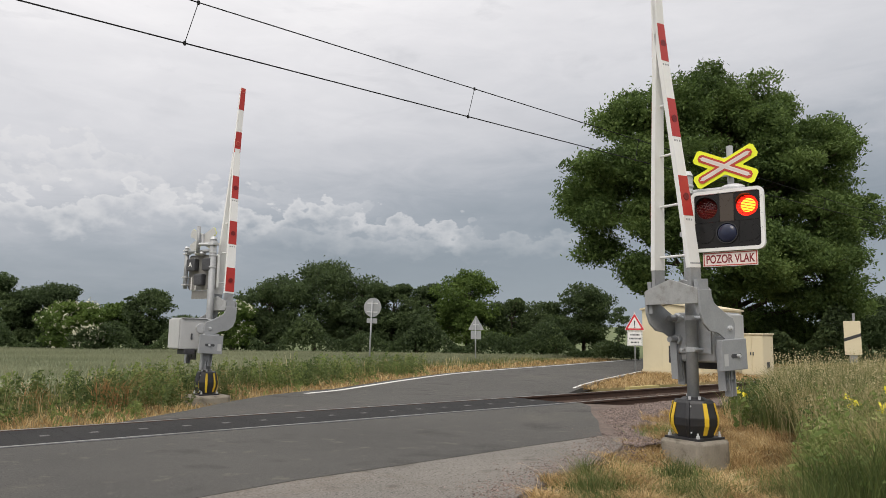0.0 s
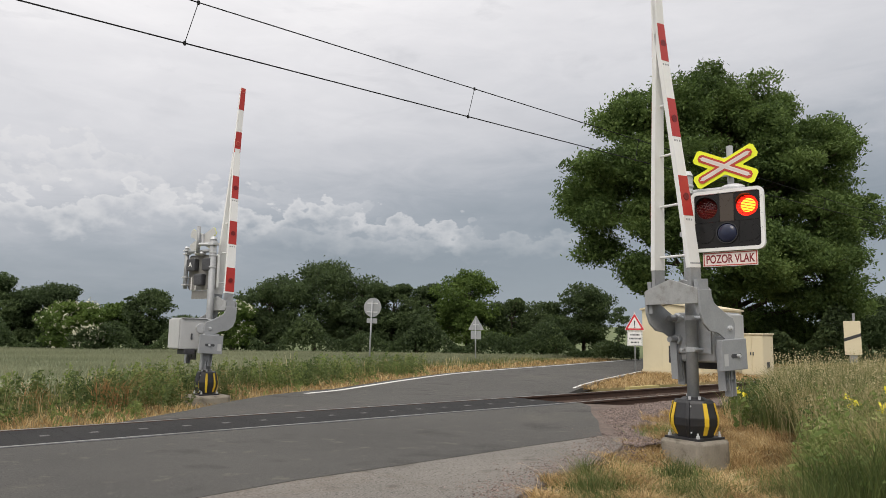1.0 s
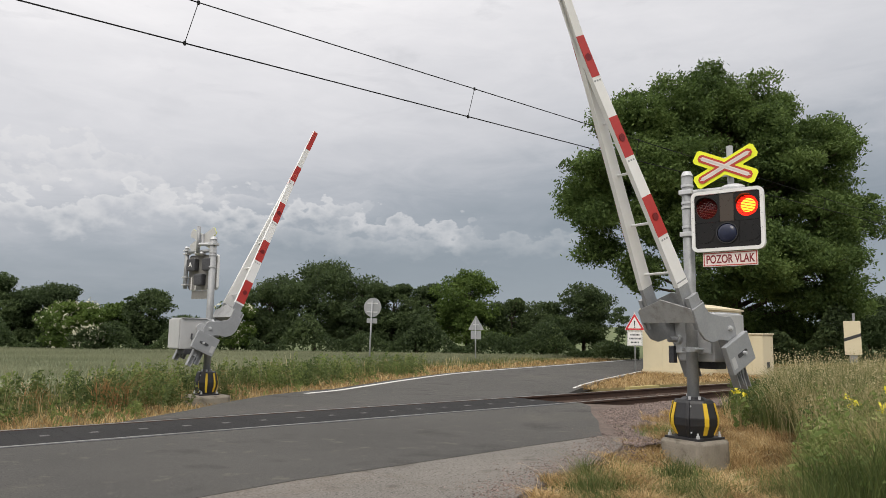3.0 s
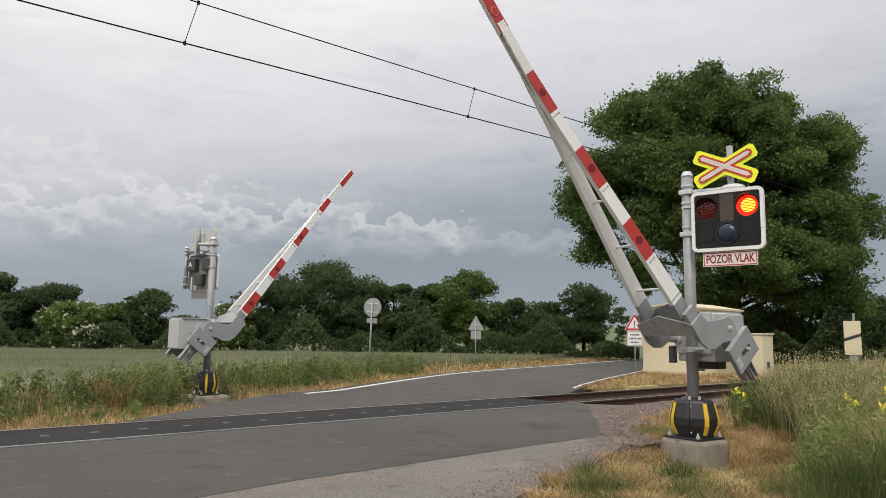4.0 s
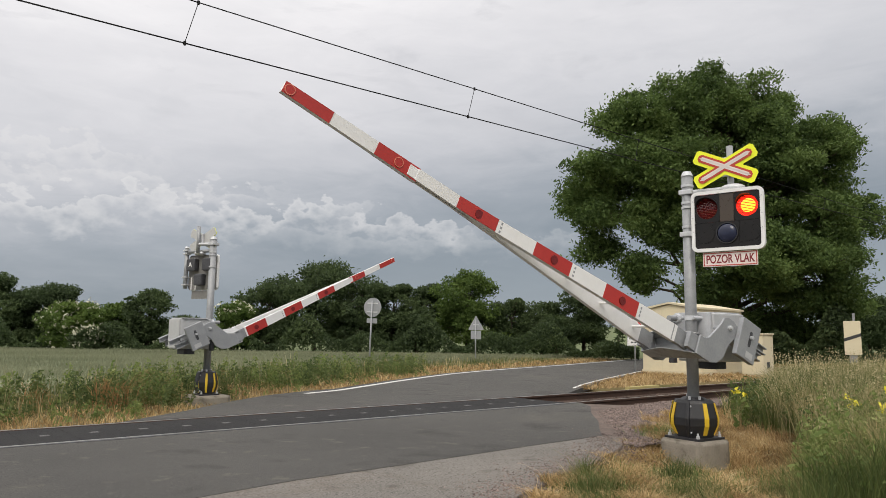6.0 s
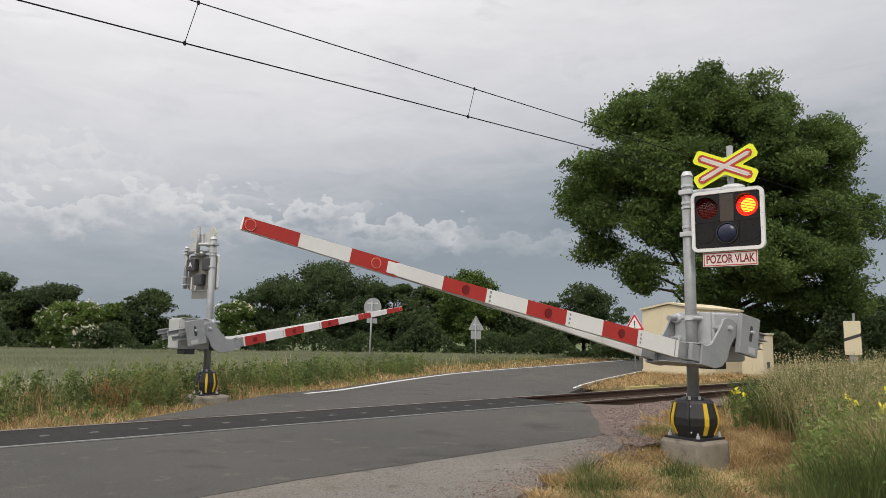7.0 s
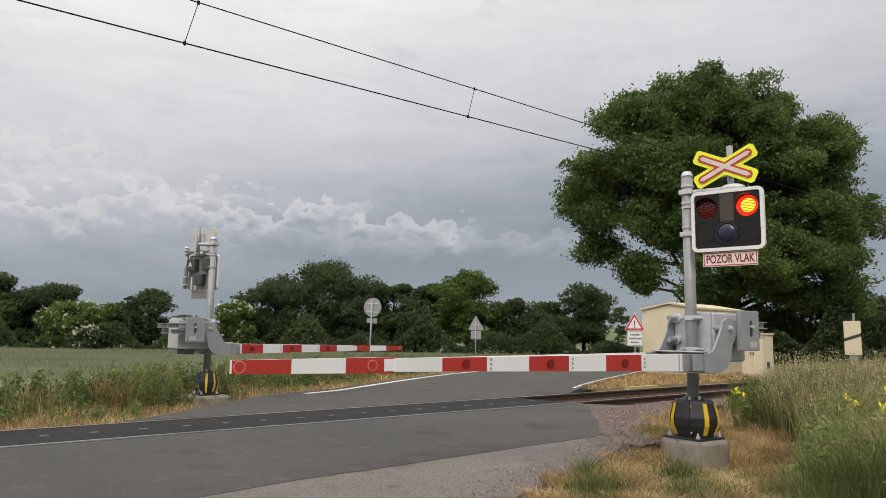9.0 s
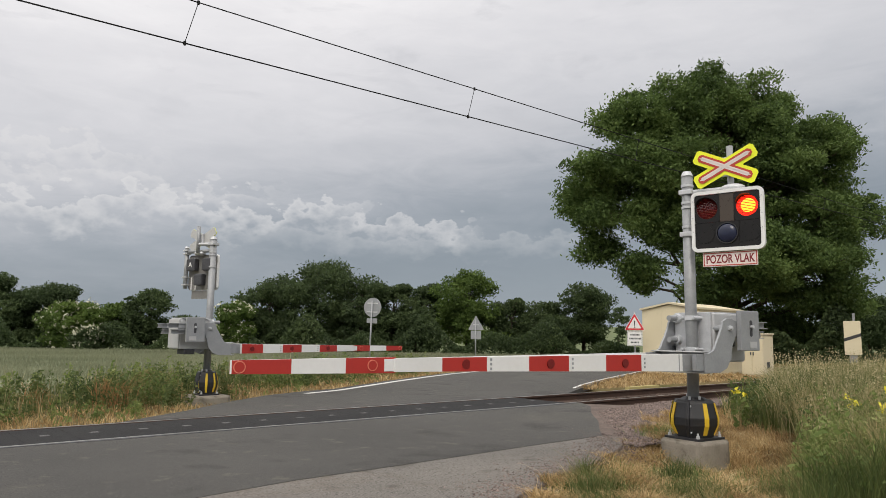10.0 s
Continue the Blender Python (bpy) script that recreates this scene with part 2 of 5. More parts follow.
M_BLACK = mat("black_plastic", (0.016, 0.016, 0.018), (0.028, 0.028, 0.03), 0.45, big=4, small=40, bump=0.08)
M_YEL = mat("yellow_stripe", (0.78, 0.52, 0.03), (0.68, 0.44, 0.03), 0.5, big=6, small=40, bump=0.05)
M_FLUO = mat("fluorescent_yellow", (0.86, 0.92, 0.03), (0.80, 0.86, 0.03), 0.4, big=3, small=30, bump=0.02)
M_SIGNRED = mat("sign_red", (0.50, 0.06, 0.035), (0.44, 0.05, 0.03), 0.4, big=4, small=40, bump=0.02)
M_WORD = mat("plate_words", (0.24, 0.022, 0.028), (0.20, 0.02, 0.025), 0.5, bump=0.02)
M_WARNRED = mat("warning_red", (0.62, 0.03, 0.04), (0.56, 0.03, 0.04), 0.4, big=4, small=40, bump=0.02)
M_SIGNW = mat("sign_white", (0.80, 0.79, 0.77), (0.74, 0.73, 0.71), 0.4, big=3, small=30, bump=0.02)
M_PINK = mat("faded_sign_white", (0.80, 0.72, 0.68), (0.74, 0.66, 0.62), 0.45, big=3, small=30, bump=0.02)
M_BARE = mat("bare_aluminium", (0.60, 0.60, 0.585), (0.48, 0.48, 0.47), 0.5, 0.2, big=4, small=30, bump=0.03)
M_INK = mat("sign_black", (0.03, 0.03, 0.03), (0.05, 0.05, 0.05), 0.5, bump=0.02)
M_FACE = mat("signal_face", (0.010, 0.010, 0.010), (0.018, 0.016, 0.015), 0.3, big=4, small=30, bump=0.02, spec=0.3)
M_FACE2 = mat("signal_face_brown", (0.070, 0.052, 0.038), (0.055, 0.042, 0.032), 0.3, big=4, small=30, bump=0.02)
M_REAR = mat("panel_rear", (0.23, 0.225, 0.21), (0.17, 0.165, 0.155), 0.6, 0.1, big=4, small=30, bump=0.03)
M_BACK = mat("sign_back", (0.36, 0.37, 0.38), (0.28, 0.29, 0.30), 0.55, 0.3, big=4, small=30, bump=0.03)
M_HOUSE = mat("cream_render", (0.70, 0.62, 0.43), (0.64, 0.56, 0.39), 0.9, big=0.8, small=40, bump=0.2, c3=(0.58, 0.50, 0.35), spec=0.2)
M_HROOF = mat("cream_roof", (0.66, 0.58, 0.40), (0.56, 0.49, 0.34), 0.85, big=1, small=30, bump=0.15)
M_WIRE = mat("wire", (0.022, 0.024, 0.025), (0.03, 0.03, 0.03), 0.9, 0.0, bump=0, spec=0.1)
M_BARK = mat("bark", (0.10, 0.08, 0.06), (0.055, 0.045, 0.035), 0.95, big=3, small=18, bump=0.8, spec=0.1)
M_LAMPON = glow("lamp_core", (1.0, 0.40, 0.03), 2.7)
M_LAMPRIM = glow("lamp_rim", (1.0, 0.03, 0.015), 1.1)
# see-through red of the added disc that imitates a half-lit lamp
M_HALFLIT = lens_mat("half_lit_red", (0.66, 0.26, 0.12), 0.01)
# look of an unlit lamp, put on an added disc
M_UNLIT = mat("unlit_lamp_red", (0.105, 0.008, 0.010), (0.045, 0.004, 0.005), 0.5, big=25, small=90, bump=0.1, spec=0.1)
M_RING = mat("pale_red_ring", (0.75, 0.22, 0.15), (0.65, 0.2, 0.13), 0.5, bump=0.02)
M_LENS = lens_mat("red_lens", (0.95, 0.72, 0.66), 0.035)
M_BLUE = mat("dark_blue_lens", (0.012, 0.016, 0.04), (0.02, 0.025, 0.055), 0.12, big=8, small=60, bump=0.1)
M_LEAF = blade_mat("ash_leaves", [(0.0, (0.046, 0.076, 0.024)), (0.45, (0.092, 0.145, 0.040)), (1.0, (0.160, 0.225, 0.066))], scale=0.45)
M_LEAF_D = blade_mat("dark_leaves", [(0.0, (0.034, 0.052, 0.023)), (0.5, (0.062, 0.092, 0.037)), (1.0, (0.100, 0.138, 0.054))], scale=0.4)
M_LEAF_G = blade_mat("fresh_leaves", [(0.0, (0.050, 0.080, 0.020)), (0.5, (0.090, 0.142, 0.032)), (1.0, (0.145, 0.205, 0.050))], scale=0.4)
M_NETTLE = blade_mat("dark_weeds", [(0.0, (0.055, 0.086, 0.028)), (0.5, (0.105, 0.142, 0.048)), (0.8, (0.165, 0.190, 0.066)), (1.0, (0.28, 0.23, 0.10))], scale=1.1)
M_RUST = blade_mat("russet_grass", [(0.0, (0.20, 0.105, 0.045)), (0.5, (0.36, 0.20, 0.085)), (1.0, (0.52, 0.33, 0.16))], scale=1.5)
M_FLOWER = mat("cream_blossom", (0.62, 0.60, 0.46), (0.46, 0.46, 0.33), 0.8, bump=0)
M_YFLOWER = mat("yellow_blossom", (0.82, 0.72, 0.04), (0.7, 0.62, 0.05), 0.7, bump=0)
M_TALL = blade_mat("tall_grass", [(0.0, (0.048, 0.074, 0.021)), (0.45, (0.122, 0.152, 0.046)), (0.72, (0.24, 0.225, 0.095)), (1.0, (0.60, 0.47, 0.26))], scale=0.9)
M_WEED = blade_mat("weeds", [(0.0, (0.105, 0.155, 0.042)), (0.6, (0.185, 0.24, 0.072)), (1.0, (0.30, 0.32, 0.12))], scale=0.9)
M_HAY = blade_mat("dry_grass", [(0.0, (0.13, 0.082, 0.036)), (0.35, (0.33, 0.215, 0.095)), (0.6, (0.50, 0.345, 0.165)), (1.0, (0.76, 0.59, 0.33))], scale=1.6)
M_WHEAT = blade_mat("green_wheat", [(0.0, (0.15, 0.17, 0.105)), (0.5, (0.215, 0.23, 0.145)), (1.0, (0.29, 0.295, 0.19))], scale=0.12)
M_STRAW = blade_mat("pale_straw", [(0.0, (0.34, 0.29, 0.15)), (0.5, (0.48, 0.41, 0.23)), (1.0, (0.64, 0.56, 0.35))], scale=1.2)
M_BEAM = mat("faded_yellow", (0.50, 0.42, 0.16), (0.38, 0.32, 0.14), 0.85, big=5, small=30, bump=0.3)
M_FIELD = mat("wheat_canopy", (0.175, 0.195, 0.118), (0.225, 0.24, 0.15), 0.95, big=0.08, small=3.5, bump=0.7, coord="World", spec=0.05)


# ---------------------------------------------------------------- mesh helpers
def part(name, bm, material, parent=None, label="", smooth=False):
    me = bpy.data.meshes.new(name)
    bmesh.ops.recalc_face_normals(bm, faces=bm.faces)
    bm.to_mesh(me)
    bm.free()
    for p in me.polygons:
        p.use_smooth = smooth
    me.materials.append(material)
    ob = new(name, me)
    ob.parent = parent
    if label:
        ob["label"] = label
    return ob


def box(a, b, bevel=0.0, bm=None):
    """A box between two corners, its edges bevelled."""
    own = bmesh.new()
    c = [(a[i] + b[i]) / 2 for i in range(3)]
    s = [abs(b[i] - a[i]) for i in range(3)]
    bmesh.ops.create_cube(own, size=1, matrix=Matrix.LocRotScale(c, None, s))
    if bevel:
        bmesh.ops.bevel(own, geom=own.edges[:], offset=min(bevel, min(s) * 0.45), segments=2, profile=0.6, affect="EDGES")
    return own if bm is None else joined(bm, own)


def joined(bm, own):
    me = bpy.data.meshes.new("tmp")
    own.to_mesh(me)
    own.free()
    bm.from_mesh(me)
    bpy.data.meshes.remove(me)
    return bm


def rod(p, q, r, r2=None, seg=14, bm=None, caps=True):
    p, q = Vector(p), Vector(q)
    own = bmesh.new()
    m = Matrix.Translation((p + q) / 2) @ (q - p).to_track_quat("Z", "Y").to_matrix().to_4x4()
    bmesh.ops.create_cone(own, cap_ends=caps, segments=seg, radius1=r, radius2=r if r2 is None else r2, depth=(q - p).length, matrix=m)
    return own if bm is None else joined(bm, own)


def prism(poly, axis, lo, hi, bevel=0.0, bm=None):
    """A polygon drawn in the plane across axis ('x', 'y' or 'z'), thickened from lo to hi."""
    own = bmesh.new()
    put = {"x": lambda a, b, c: (c, a, b), "y": lambda a, b, c: (a, c, b), "z": lambda a, b, c: (a, b, c)}[axis]
    f = own.faces.new([own.verts.new(put(a, b, lo)) for a, b in poly])
    r = bmesh.ops.extrude_face_region(own, geom=[f])
    off = Vector(put(0, 0, hi - lo))
    for v in r["geom"]:
        if isinstance(v, bmesh.types.BMVert):
            v.co += off
    if bevel:
        bmesh.ops.bevel(own, geom=own.edges[:], offset=bevel, segments=1, affect="EDGES")
    bmesh.ops.recalc_face_normals(own, faces=own.faces)
    return own if bm is None else joined(bm, own)


def round_rect(w, h, r, n=5):
    out = []
    for cx, cy, a0 in ((w / 2 - r, h / 2 - r, 0), (-w / 2 + r, h / 2 - r, 90), (-w / 2 + r, -h / 2 + r, 180), (w / 2 - r, -h / 2 + r, 270)):
        out += [(cx + r * math.cos(radians(a0 + 90 * k / n)), cy + r * math.sin(radians(a0 + 90 * k / n))) for k in range(n + 1)]
    return out


def ring_prism(outer, inner, axis, lo, hi):
    """A frame between two outlines of as many corners."""
    put = {"x": lambda a, b, c: (c, a, b), "y": lambda a, b, c: (a, c, b), "z": lambda a, b, c: (a, b, c)}[axis]
    bm = bmesh.new()
    n = len(outer)
    rows = [[bm.verts.new(put(a, b, c)) for a, b in o] for o, c in ((outer, lo), (outer, hi), (inner, hi), (inner, lo))]
    for k in range(4):
        for i in range(n):
            bm.faces.new((rows[k][i], rows[k][(i + 1) % n], rows[(k + 1) % 4][(i + 1) % n], rows[(k + 1) % 4][i]))
    return bm


def raw_mesh(name, verts, sizes, material, smooth=False):
    """A mesh from an array of corners, face after face; sizes: corners of each face."""
    verts = np.asarray(verts, dtype=np.float32).reshape(-1, 3)
    me = bpy.data.meshes.new(name)
    me.vertices.add(len(verts))
    me.vertices.foreach_set("co", verts.ravel())
    sizes = np.asarray(sizes, dtype=np.int32)
    me.loops.add(int(sizes.sum()))
    me.loops.foreach_set("vertex_index", np.arange(int(sizes.sum()), dtype=np.int32))
    me.polygons.add(len(sizes))
    me.polygons.foreach_set("loop_start", np.concatenate(([0], np.cumsum(sizes)[:-1])).astype(np.int32))
    me.update(calc_edges=True)
    me.validate()
    me.materials.append(material)
    return me


rng = np.random.default_rng(7)


def blades(name, xy, z, height, width, lean, material, label, category, droop=0.35):
    """Grass: every blade a tapered strip of two pieces, bent over at the tip."""
    n = len(xy)
    az = rng.uniform(0, 2 * np.pi, n)
    side = np.stack([np.cos(az), np.sin(az), np.zeros(n)], 1) * (width * rng.uniform(0.6, 1.3, n))[:, None] * 0.5
    az2 = rng.uniform(0, 2 * np.pi, n)
    ln = np.stack([np.cos(az2), np.sin(az2), np.zeros(n)], 1) * (lean * rng.uniform(0.1, 1.0, n))[:, None]
    up = np.array([0, 0, 1.0])
    base = np.stack([xy[:, 0], xy[:, 1], z], 1)
    h = height[:, None]
    mid = base + ln * h * 0.45 + up * h * 0.62
    tip = base + ln * h * (1.0 + droop) + up * h * (1.0 - droop * 0.35 * np.abs(lean)[:, None])
    # one island a blade: share the middle corners
    verts = np.stack([base - side, base + side, mid + side * 0.75, mid - side * 0.75, tip], 1).reshape(-1, 3)
    me = bpy.data.meshes.new(name)
    me.vertices.add(len(verts))
    me.vertices.foreach_set("co", verts.astype(np.float32).ravel())
    o = np.arange(n)[:, None] * 5
    loops = np.concatenate([o + np.array([[0, 1, 2, 3]]), o + np.array([[3, 2, 4]])], 1).ravel()
    me.loops.add(len(loops))
    me.loops.foreach_set("vertex_index", loops.astype(np.int32))
    sizes = np.tile([4, 3], n)
    me.polygons.add(len(sizes))
    me.polygons.foreach_set("loop_start", np.concatenate(([0], np.cumsum(sizes)[:-1])).astype(np.int32))
    me.update(calc_edges=True)
    me.materials.append(material)
    return tagged(new(name, me), label, category, kind="stuff")


def leaf_quads(c, size, flat=0.0):
    """Leaf-shaped quads at places c, turned at random."""
    n = len(c)
    a = rng.normal(size=(n, 3))
    a /= np.linalg.norm(a, axis=1)[:, None]
    b = np.cross(a, rng.normal(size=(n, 3)))
    b /= np.linalg.norm(b, axis=1)[:, None]
    s = (size * rng.uniform(0.6, 1.4, n))[:, None]
    return np.stack([c - a * s, c + b * s * 0.42 - a * s * 0.1, c + a * s, c - b * s * 0.42 - a * s * 0.1], 1)


# ---------------------------------------------------------------- ground, road, track
YR = 10.215                       # track centre line, which runs along x


def road_sdf(x, y):
    """Left and right edge of the road beyond the track, by x."""
    left = np.interp(x, [2.0, 3.5, 5.7, 7.0, 8.3, 12.2, 16.3, 21.0, 27.0, 37.0, 50.0, 80.0], [10.9, 11.3, 13.1, 14.1, 14.8, 16.9, 19.2, 21.0, 22.9, 26.4, 30.5, 40.0])
    right = np.interp(x, [13.0, 14.72, 17.35, 21.52, 28.0, 37.0, 50.0, 80.0], [11.0, 11.9, 13.3, 15.2, 18.0, 21.4, 25.4, 34.8])
    return left, right


def near_edge(x):
    """Edge of the paving on the camera's side."""
    return np.interp(x, [-1.6, 0.6, 2.4, 3.4, 4.3, 5.1, 6.2, 7.4, 8.0, 8.6, 9.3, 10.2, 11.1, 11.6], [-3, 0.2, 1.6, 3.2, 4.2, 4.5, 4.85, 5.35, 6.1, 6.6, 7.15, 8.0, 8.7, 9.4])


def ground_z(x, y):
    x, y = np.asarray(x, float), np.asarray(y, float)
    d = x * FW.x + y * FW.y
    z = -0.07 + 0.03 * np.sin(x * 0.9 + 1.3) * np.sin(y * 0.8 + 0.4) + 0.015 * np.sin(x * 2.7) * np.sin(y * 3.1)
    z = np.where((y < 8.6) & (x > -2), -0.035 + 0.3 * (z + 0.07), z)
    z = z - 0.26 * np.exp(-((x - 7.7) ** 2 / 1.3 + (y - 4.2) ** 2 / np.where(y > 4.2, 0.75, 1.3)))
    z = z - 0.17 * np.exp(-(((x - 5.45) / 0.75) ** 2 + ((y - 13.75) / 0.55) ** 2))
    z = z + np.clip(d - 95, 0, 400) * 0.022
    left, _ = road_sdf(x, y)
    bank = np.clip((y - left - 0.6) / 2.5, 0, 1) * np.clip((x + 4) / 6, 0, 1)
    z = z + 0.10 * bank * (y > 11)
    # keep clear below the roadway
    _, right = road_sdf(x, y)
    on = ((y < left + 0.3) & (y > np.where(x > 13, right, 0) - 0.15) & (y > YR))
    return np.where(on & (d < 85), np.minimum(z, -0.09), z)


u = np.linspace(-1, 1, 261)
gx = 12 + np.sinh(u * 5.2) * 9.0
gy = 12 + np.sinh(u * 5.2) * 9.0
X, Y = np.meshgrid(gx, gy, indexing="ij")
Z = ground_z(X, Y)
Z = np.where((np.abs(Y - YR) < 2.75) & ((X > 11.4) | (X < -1.0)), np.minimum(Z, -0.33), Z)
near_road = (Y < 9.6) & (Y > -8) & (X > -12) & (X < 12)
Z = np.where(near_road & (Y > near_edge(X) + 0.12), np.minimum(Z, -0.11), Z)
vs = np.stack([X, Y, Z], -1).reshape(-1, 3)
n = len(u)
idx = (np.arange(n - 1)[:, None] * n + np.arange(n - 1)[None, :]).ravel()
me = bpy.data.meshes.new("ground")
me.from_pydata(vs.tolist(), [], np.stack([idx, idx + n, idx + n + 1, idx + 1], 1).tolist())
me.shade_smooth()
me.materials.append(M_GROUND)
tagged(new("ground", me), "brown soil and dry grass verge beside the road", "ground", kind="structure")


def slab(name, poly, top, depth, material, label, category, bevel=0.0):
    bm = prism(poly, "z", top - depth, top)
    return tagged(part(name, bm, material, None), label, category, kind="structure")


# asphalt up to the near rail, its broken edge beside the gravel
near = [(-1.4, 9.40), (11.62, 9.40), (11.4, 9.05), (11.1, 8.71), (10.2, 8.0), (9.3, 7.15), (8.6, 6.6), (7.99, 6.09), (6.65, 6.05), (4.39, 5.93), (3.24, 5.89), (2.0, 5.7), (1.1, 5.2),
        (0.4, 4.2), (-0.4, 2.0), (-1.6, -3), (-3.4, -12), (-10.4, -12), (-8.2, -2), (-6.6, 3), (-4.6, 6.6), (-2.6, 8.6)]
slab("road", near, 0.0, 0.12, M_ROAD, "dark grey asphalt road running up to the rails", "road")
far_l = [(3.2, 11.05), (3.6, 11.36), (4.56, 12.08), (5.71, 13.14), (7.0, 14.13), (8.33, 14.75), (9.3, 15.05), (12.2, 16.9), (16.3, 19.2), (21, 21.0), (27, 22.9), (37, 26.4), (50, 30.5), (80, 40)]
far_r = [(80, 34.8), (50, 25.4), (37, 21.4), (28, 18.0), (21.52, 15.2), (17.35, 13.3), (14.72, 11.9), (13.2, 11.05)]
slab("road", far_l + far_r, 0.0, 0.12, M_ROAD, "dark grey asphalt road curving away beyond the track", "road")
old = [(1.0, 5.6), (2.05, 6.1), (3.24, 6.25), (4.39, 6.28), (6.65, 6.4), (7.8, 6.3), (8.15, 5.85), (7.4, 5.35), (6.2, 4.85), (5.1, 4.5), (4.3, 4.2), (3.4, 3.2), (2.4, 1.6), (0.6, 0.2), (-1.5, -3), (-0.65, 2.0), (0.15, 4.3)]
slab("pavement", old, -0.005, 0.1, M_OLD, "pale worn asphalt of a side entrance", "pavement")


def strip(name, pts, w, top, material, label):
    bm = bmesh.new()
    P = [Vector((*p, 0)) for p in pts]
    rows = []
    for i, p in enumerate(P):
        t = (P[min(i + 1, len(P) - 1)] - P[max(i - 1, 0)]).normalized()
        s = Vector((-t.y, t.x, 0)) * w / 2
        rows.append([bm.verts.new((q.x, q.y, z)) for q, z in ((p - s, top - 0.02), (p - s, top), (p + s, top), (p + s, top - 0.02))])
    for a, b in zip(rows, rows[1:]):
        for k in range(3):
            bm.faces.new((a[k], b[k], b[k + 1], a[k + 1]))
    return tagged(part(name, bm, material), label, "road marking", kind="structure")


strip("trim", [(7.94, 14.09), (9.09, 14.53), (12.15, 16.45), (14.2, 17.65), (16.3, 18.78), (18.71, 19.8), (21.0, 20.6), (25.4, 21.95), (31, 23.9), (37, 25.9), (50, 30.0)], 0.14, 0.005, M_LINE, "white painted edge line of the road")
strip("trim", [(14.72, 12.1), (16.0, 12.85), (17.35, 13.51), (19.4, 14.5), (21.52, 15.42), (28, 18.3), (37, 21.8)], 0.08, 0.005, M_LINE, "white painted edge line of the road")


def rail_bm(x0, x1, y):
    prof = [(-0.075, -0.172), (0.075, -0.172), (0.075, -0.16), (0.012, -0.145), (0.010, -0.05), (0.036, -0.035), (0.036, -0.006), (0.028, -0.001), (-0.028, -0.001), (-0.036, -0.006), (-0.036, -0.035), (-0.010, -0.05), (-0.012, -0.145), (-0.075, -0.16)]
    return prism([(y + a, b) for a, b in prof], "x", x0, x1)


for s in (-0.7535, 0.7535):
    r = tagged(part("rail", rail_bm(-70, 240, YR + s), M_RAIL), "rusty brown steel rail with a worn bright head", "rail", "rails of the track", "structure")
    part("rail_head", box((-70, YR + s - 0.026, -0.004), (240, YR + s + 0.026, 0.002)), M_RAILTOP, r, "worn bright running surface")

# ballast bed and loose stones
bed = prism([(YR - 2.6, -0.30), (YR + 2.5, -0.30), (YR + 1.55, -0.155), (YR - 1.6, -0.155)], "x", 11.7, 240)
tagged(part("ballast_bed", bed, M_BALLAST), "reddish grey crushed stone bed under the rails", "ballast", kind="structure")
bed = prism([(YR - 2.4, -0.30), (YR + 1.5, -0.30), (YR + 1.2, -0.135), (YR - 1.6, -0.135)], "x", -70, -1.3)
tagged(part("ballast_bed", bed, M_GRAVEL), "grey crushed stone bed under the rails", "ballast", kind="structure")
yard = [(11.5, 9.2), (10.8, 8.9), (9.9, 8.2), (9.0, 7.3), (8.3, 6.75), (7.7, 6.2), (7.45, 5.75), (8.0, 5.72), (8.8, 6.1), (9.6, 6.6), (10.8, 7.2), (13, 7.6), (18, 7.6), (30, 7.7), (30, 8.4), (11.7, 8.4)]
slab("gravel_verge", yard[:-2] + [(30, 8.3), (12.2, 8.3)], -0.008, 0.1, M_GRAVEL, "reddish crushed stone along the asphalt edge", "gravel")


def stones(xy, z, size):
    """Loose stones: squashed octahedra with jittered corners."""
    n = len(xy)
    base = np.array([[1, 0, 0], [0, 1, 0], [-1, 0, 0], [0, -1, 0], [0, 0, 1], [0, 0, -1]], float)
    V = base[None] * rng.uniform(0.55, 1.25, (n, 6, 1)) + rng.normal(0, 0.14, (n, 6, 3))
    a = rng.uniform(0, 6.28, n)
    c, s = np.cos(a), np.sin(a)
    x = V[..., 0] * c[:, None] - V[..., 1] * s[:, None]
    y = V[..., 0] * s[:, None] + V[..., 1] * c[:, None]
    V = np.stack([x, y, V[..., 2] * 0.7], -1) * size[:, None, None]
    V += np.stack([xy[:, 0], xy[:, 1], z], 1)[:, None]
    F = np.array([[0, 1, 4], [1, 2, 4], [2, 3, 4], [3, 0, 4], [1, 0, 5], [2, 1, 5], [3, 2, 5], [0, 3, 5]])
    me = bpy.data.meshes.new("stones")
    me.vertices.add(n * 6)
    me.vertices.foreach_set("co", V.astype(np.float32).ravel())
    L = (np.arange(n)[:, None, None] * 6 + F[None]).ravel()
    me.loops.add(len(L))
    me.loops.foreach_set("vertex_index", L.astype(np.int32))
    me.polygons.add(n * 8)
    me.polygons.foreach_set("loop_start", (np.arange(n * 8) * 3).astype(np.int32))
    me.update(calc_edges=True)
    return me


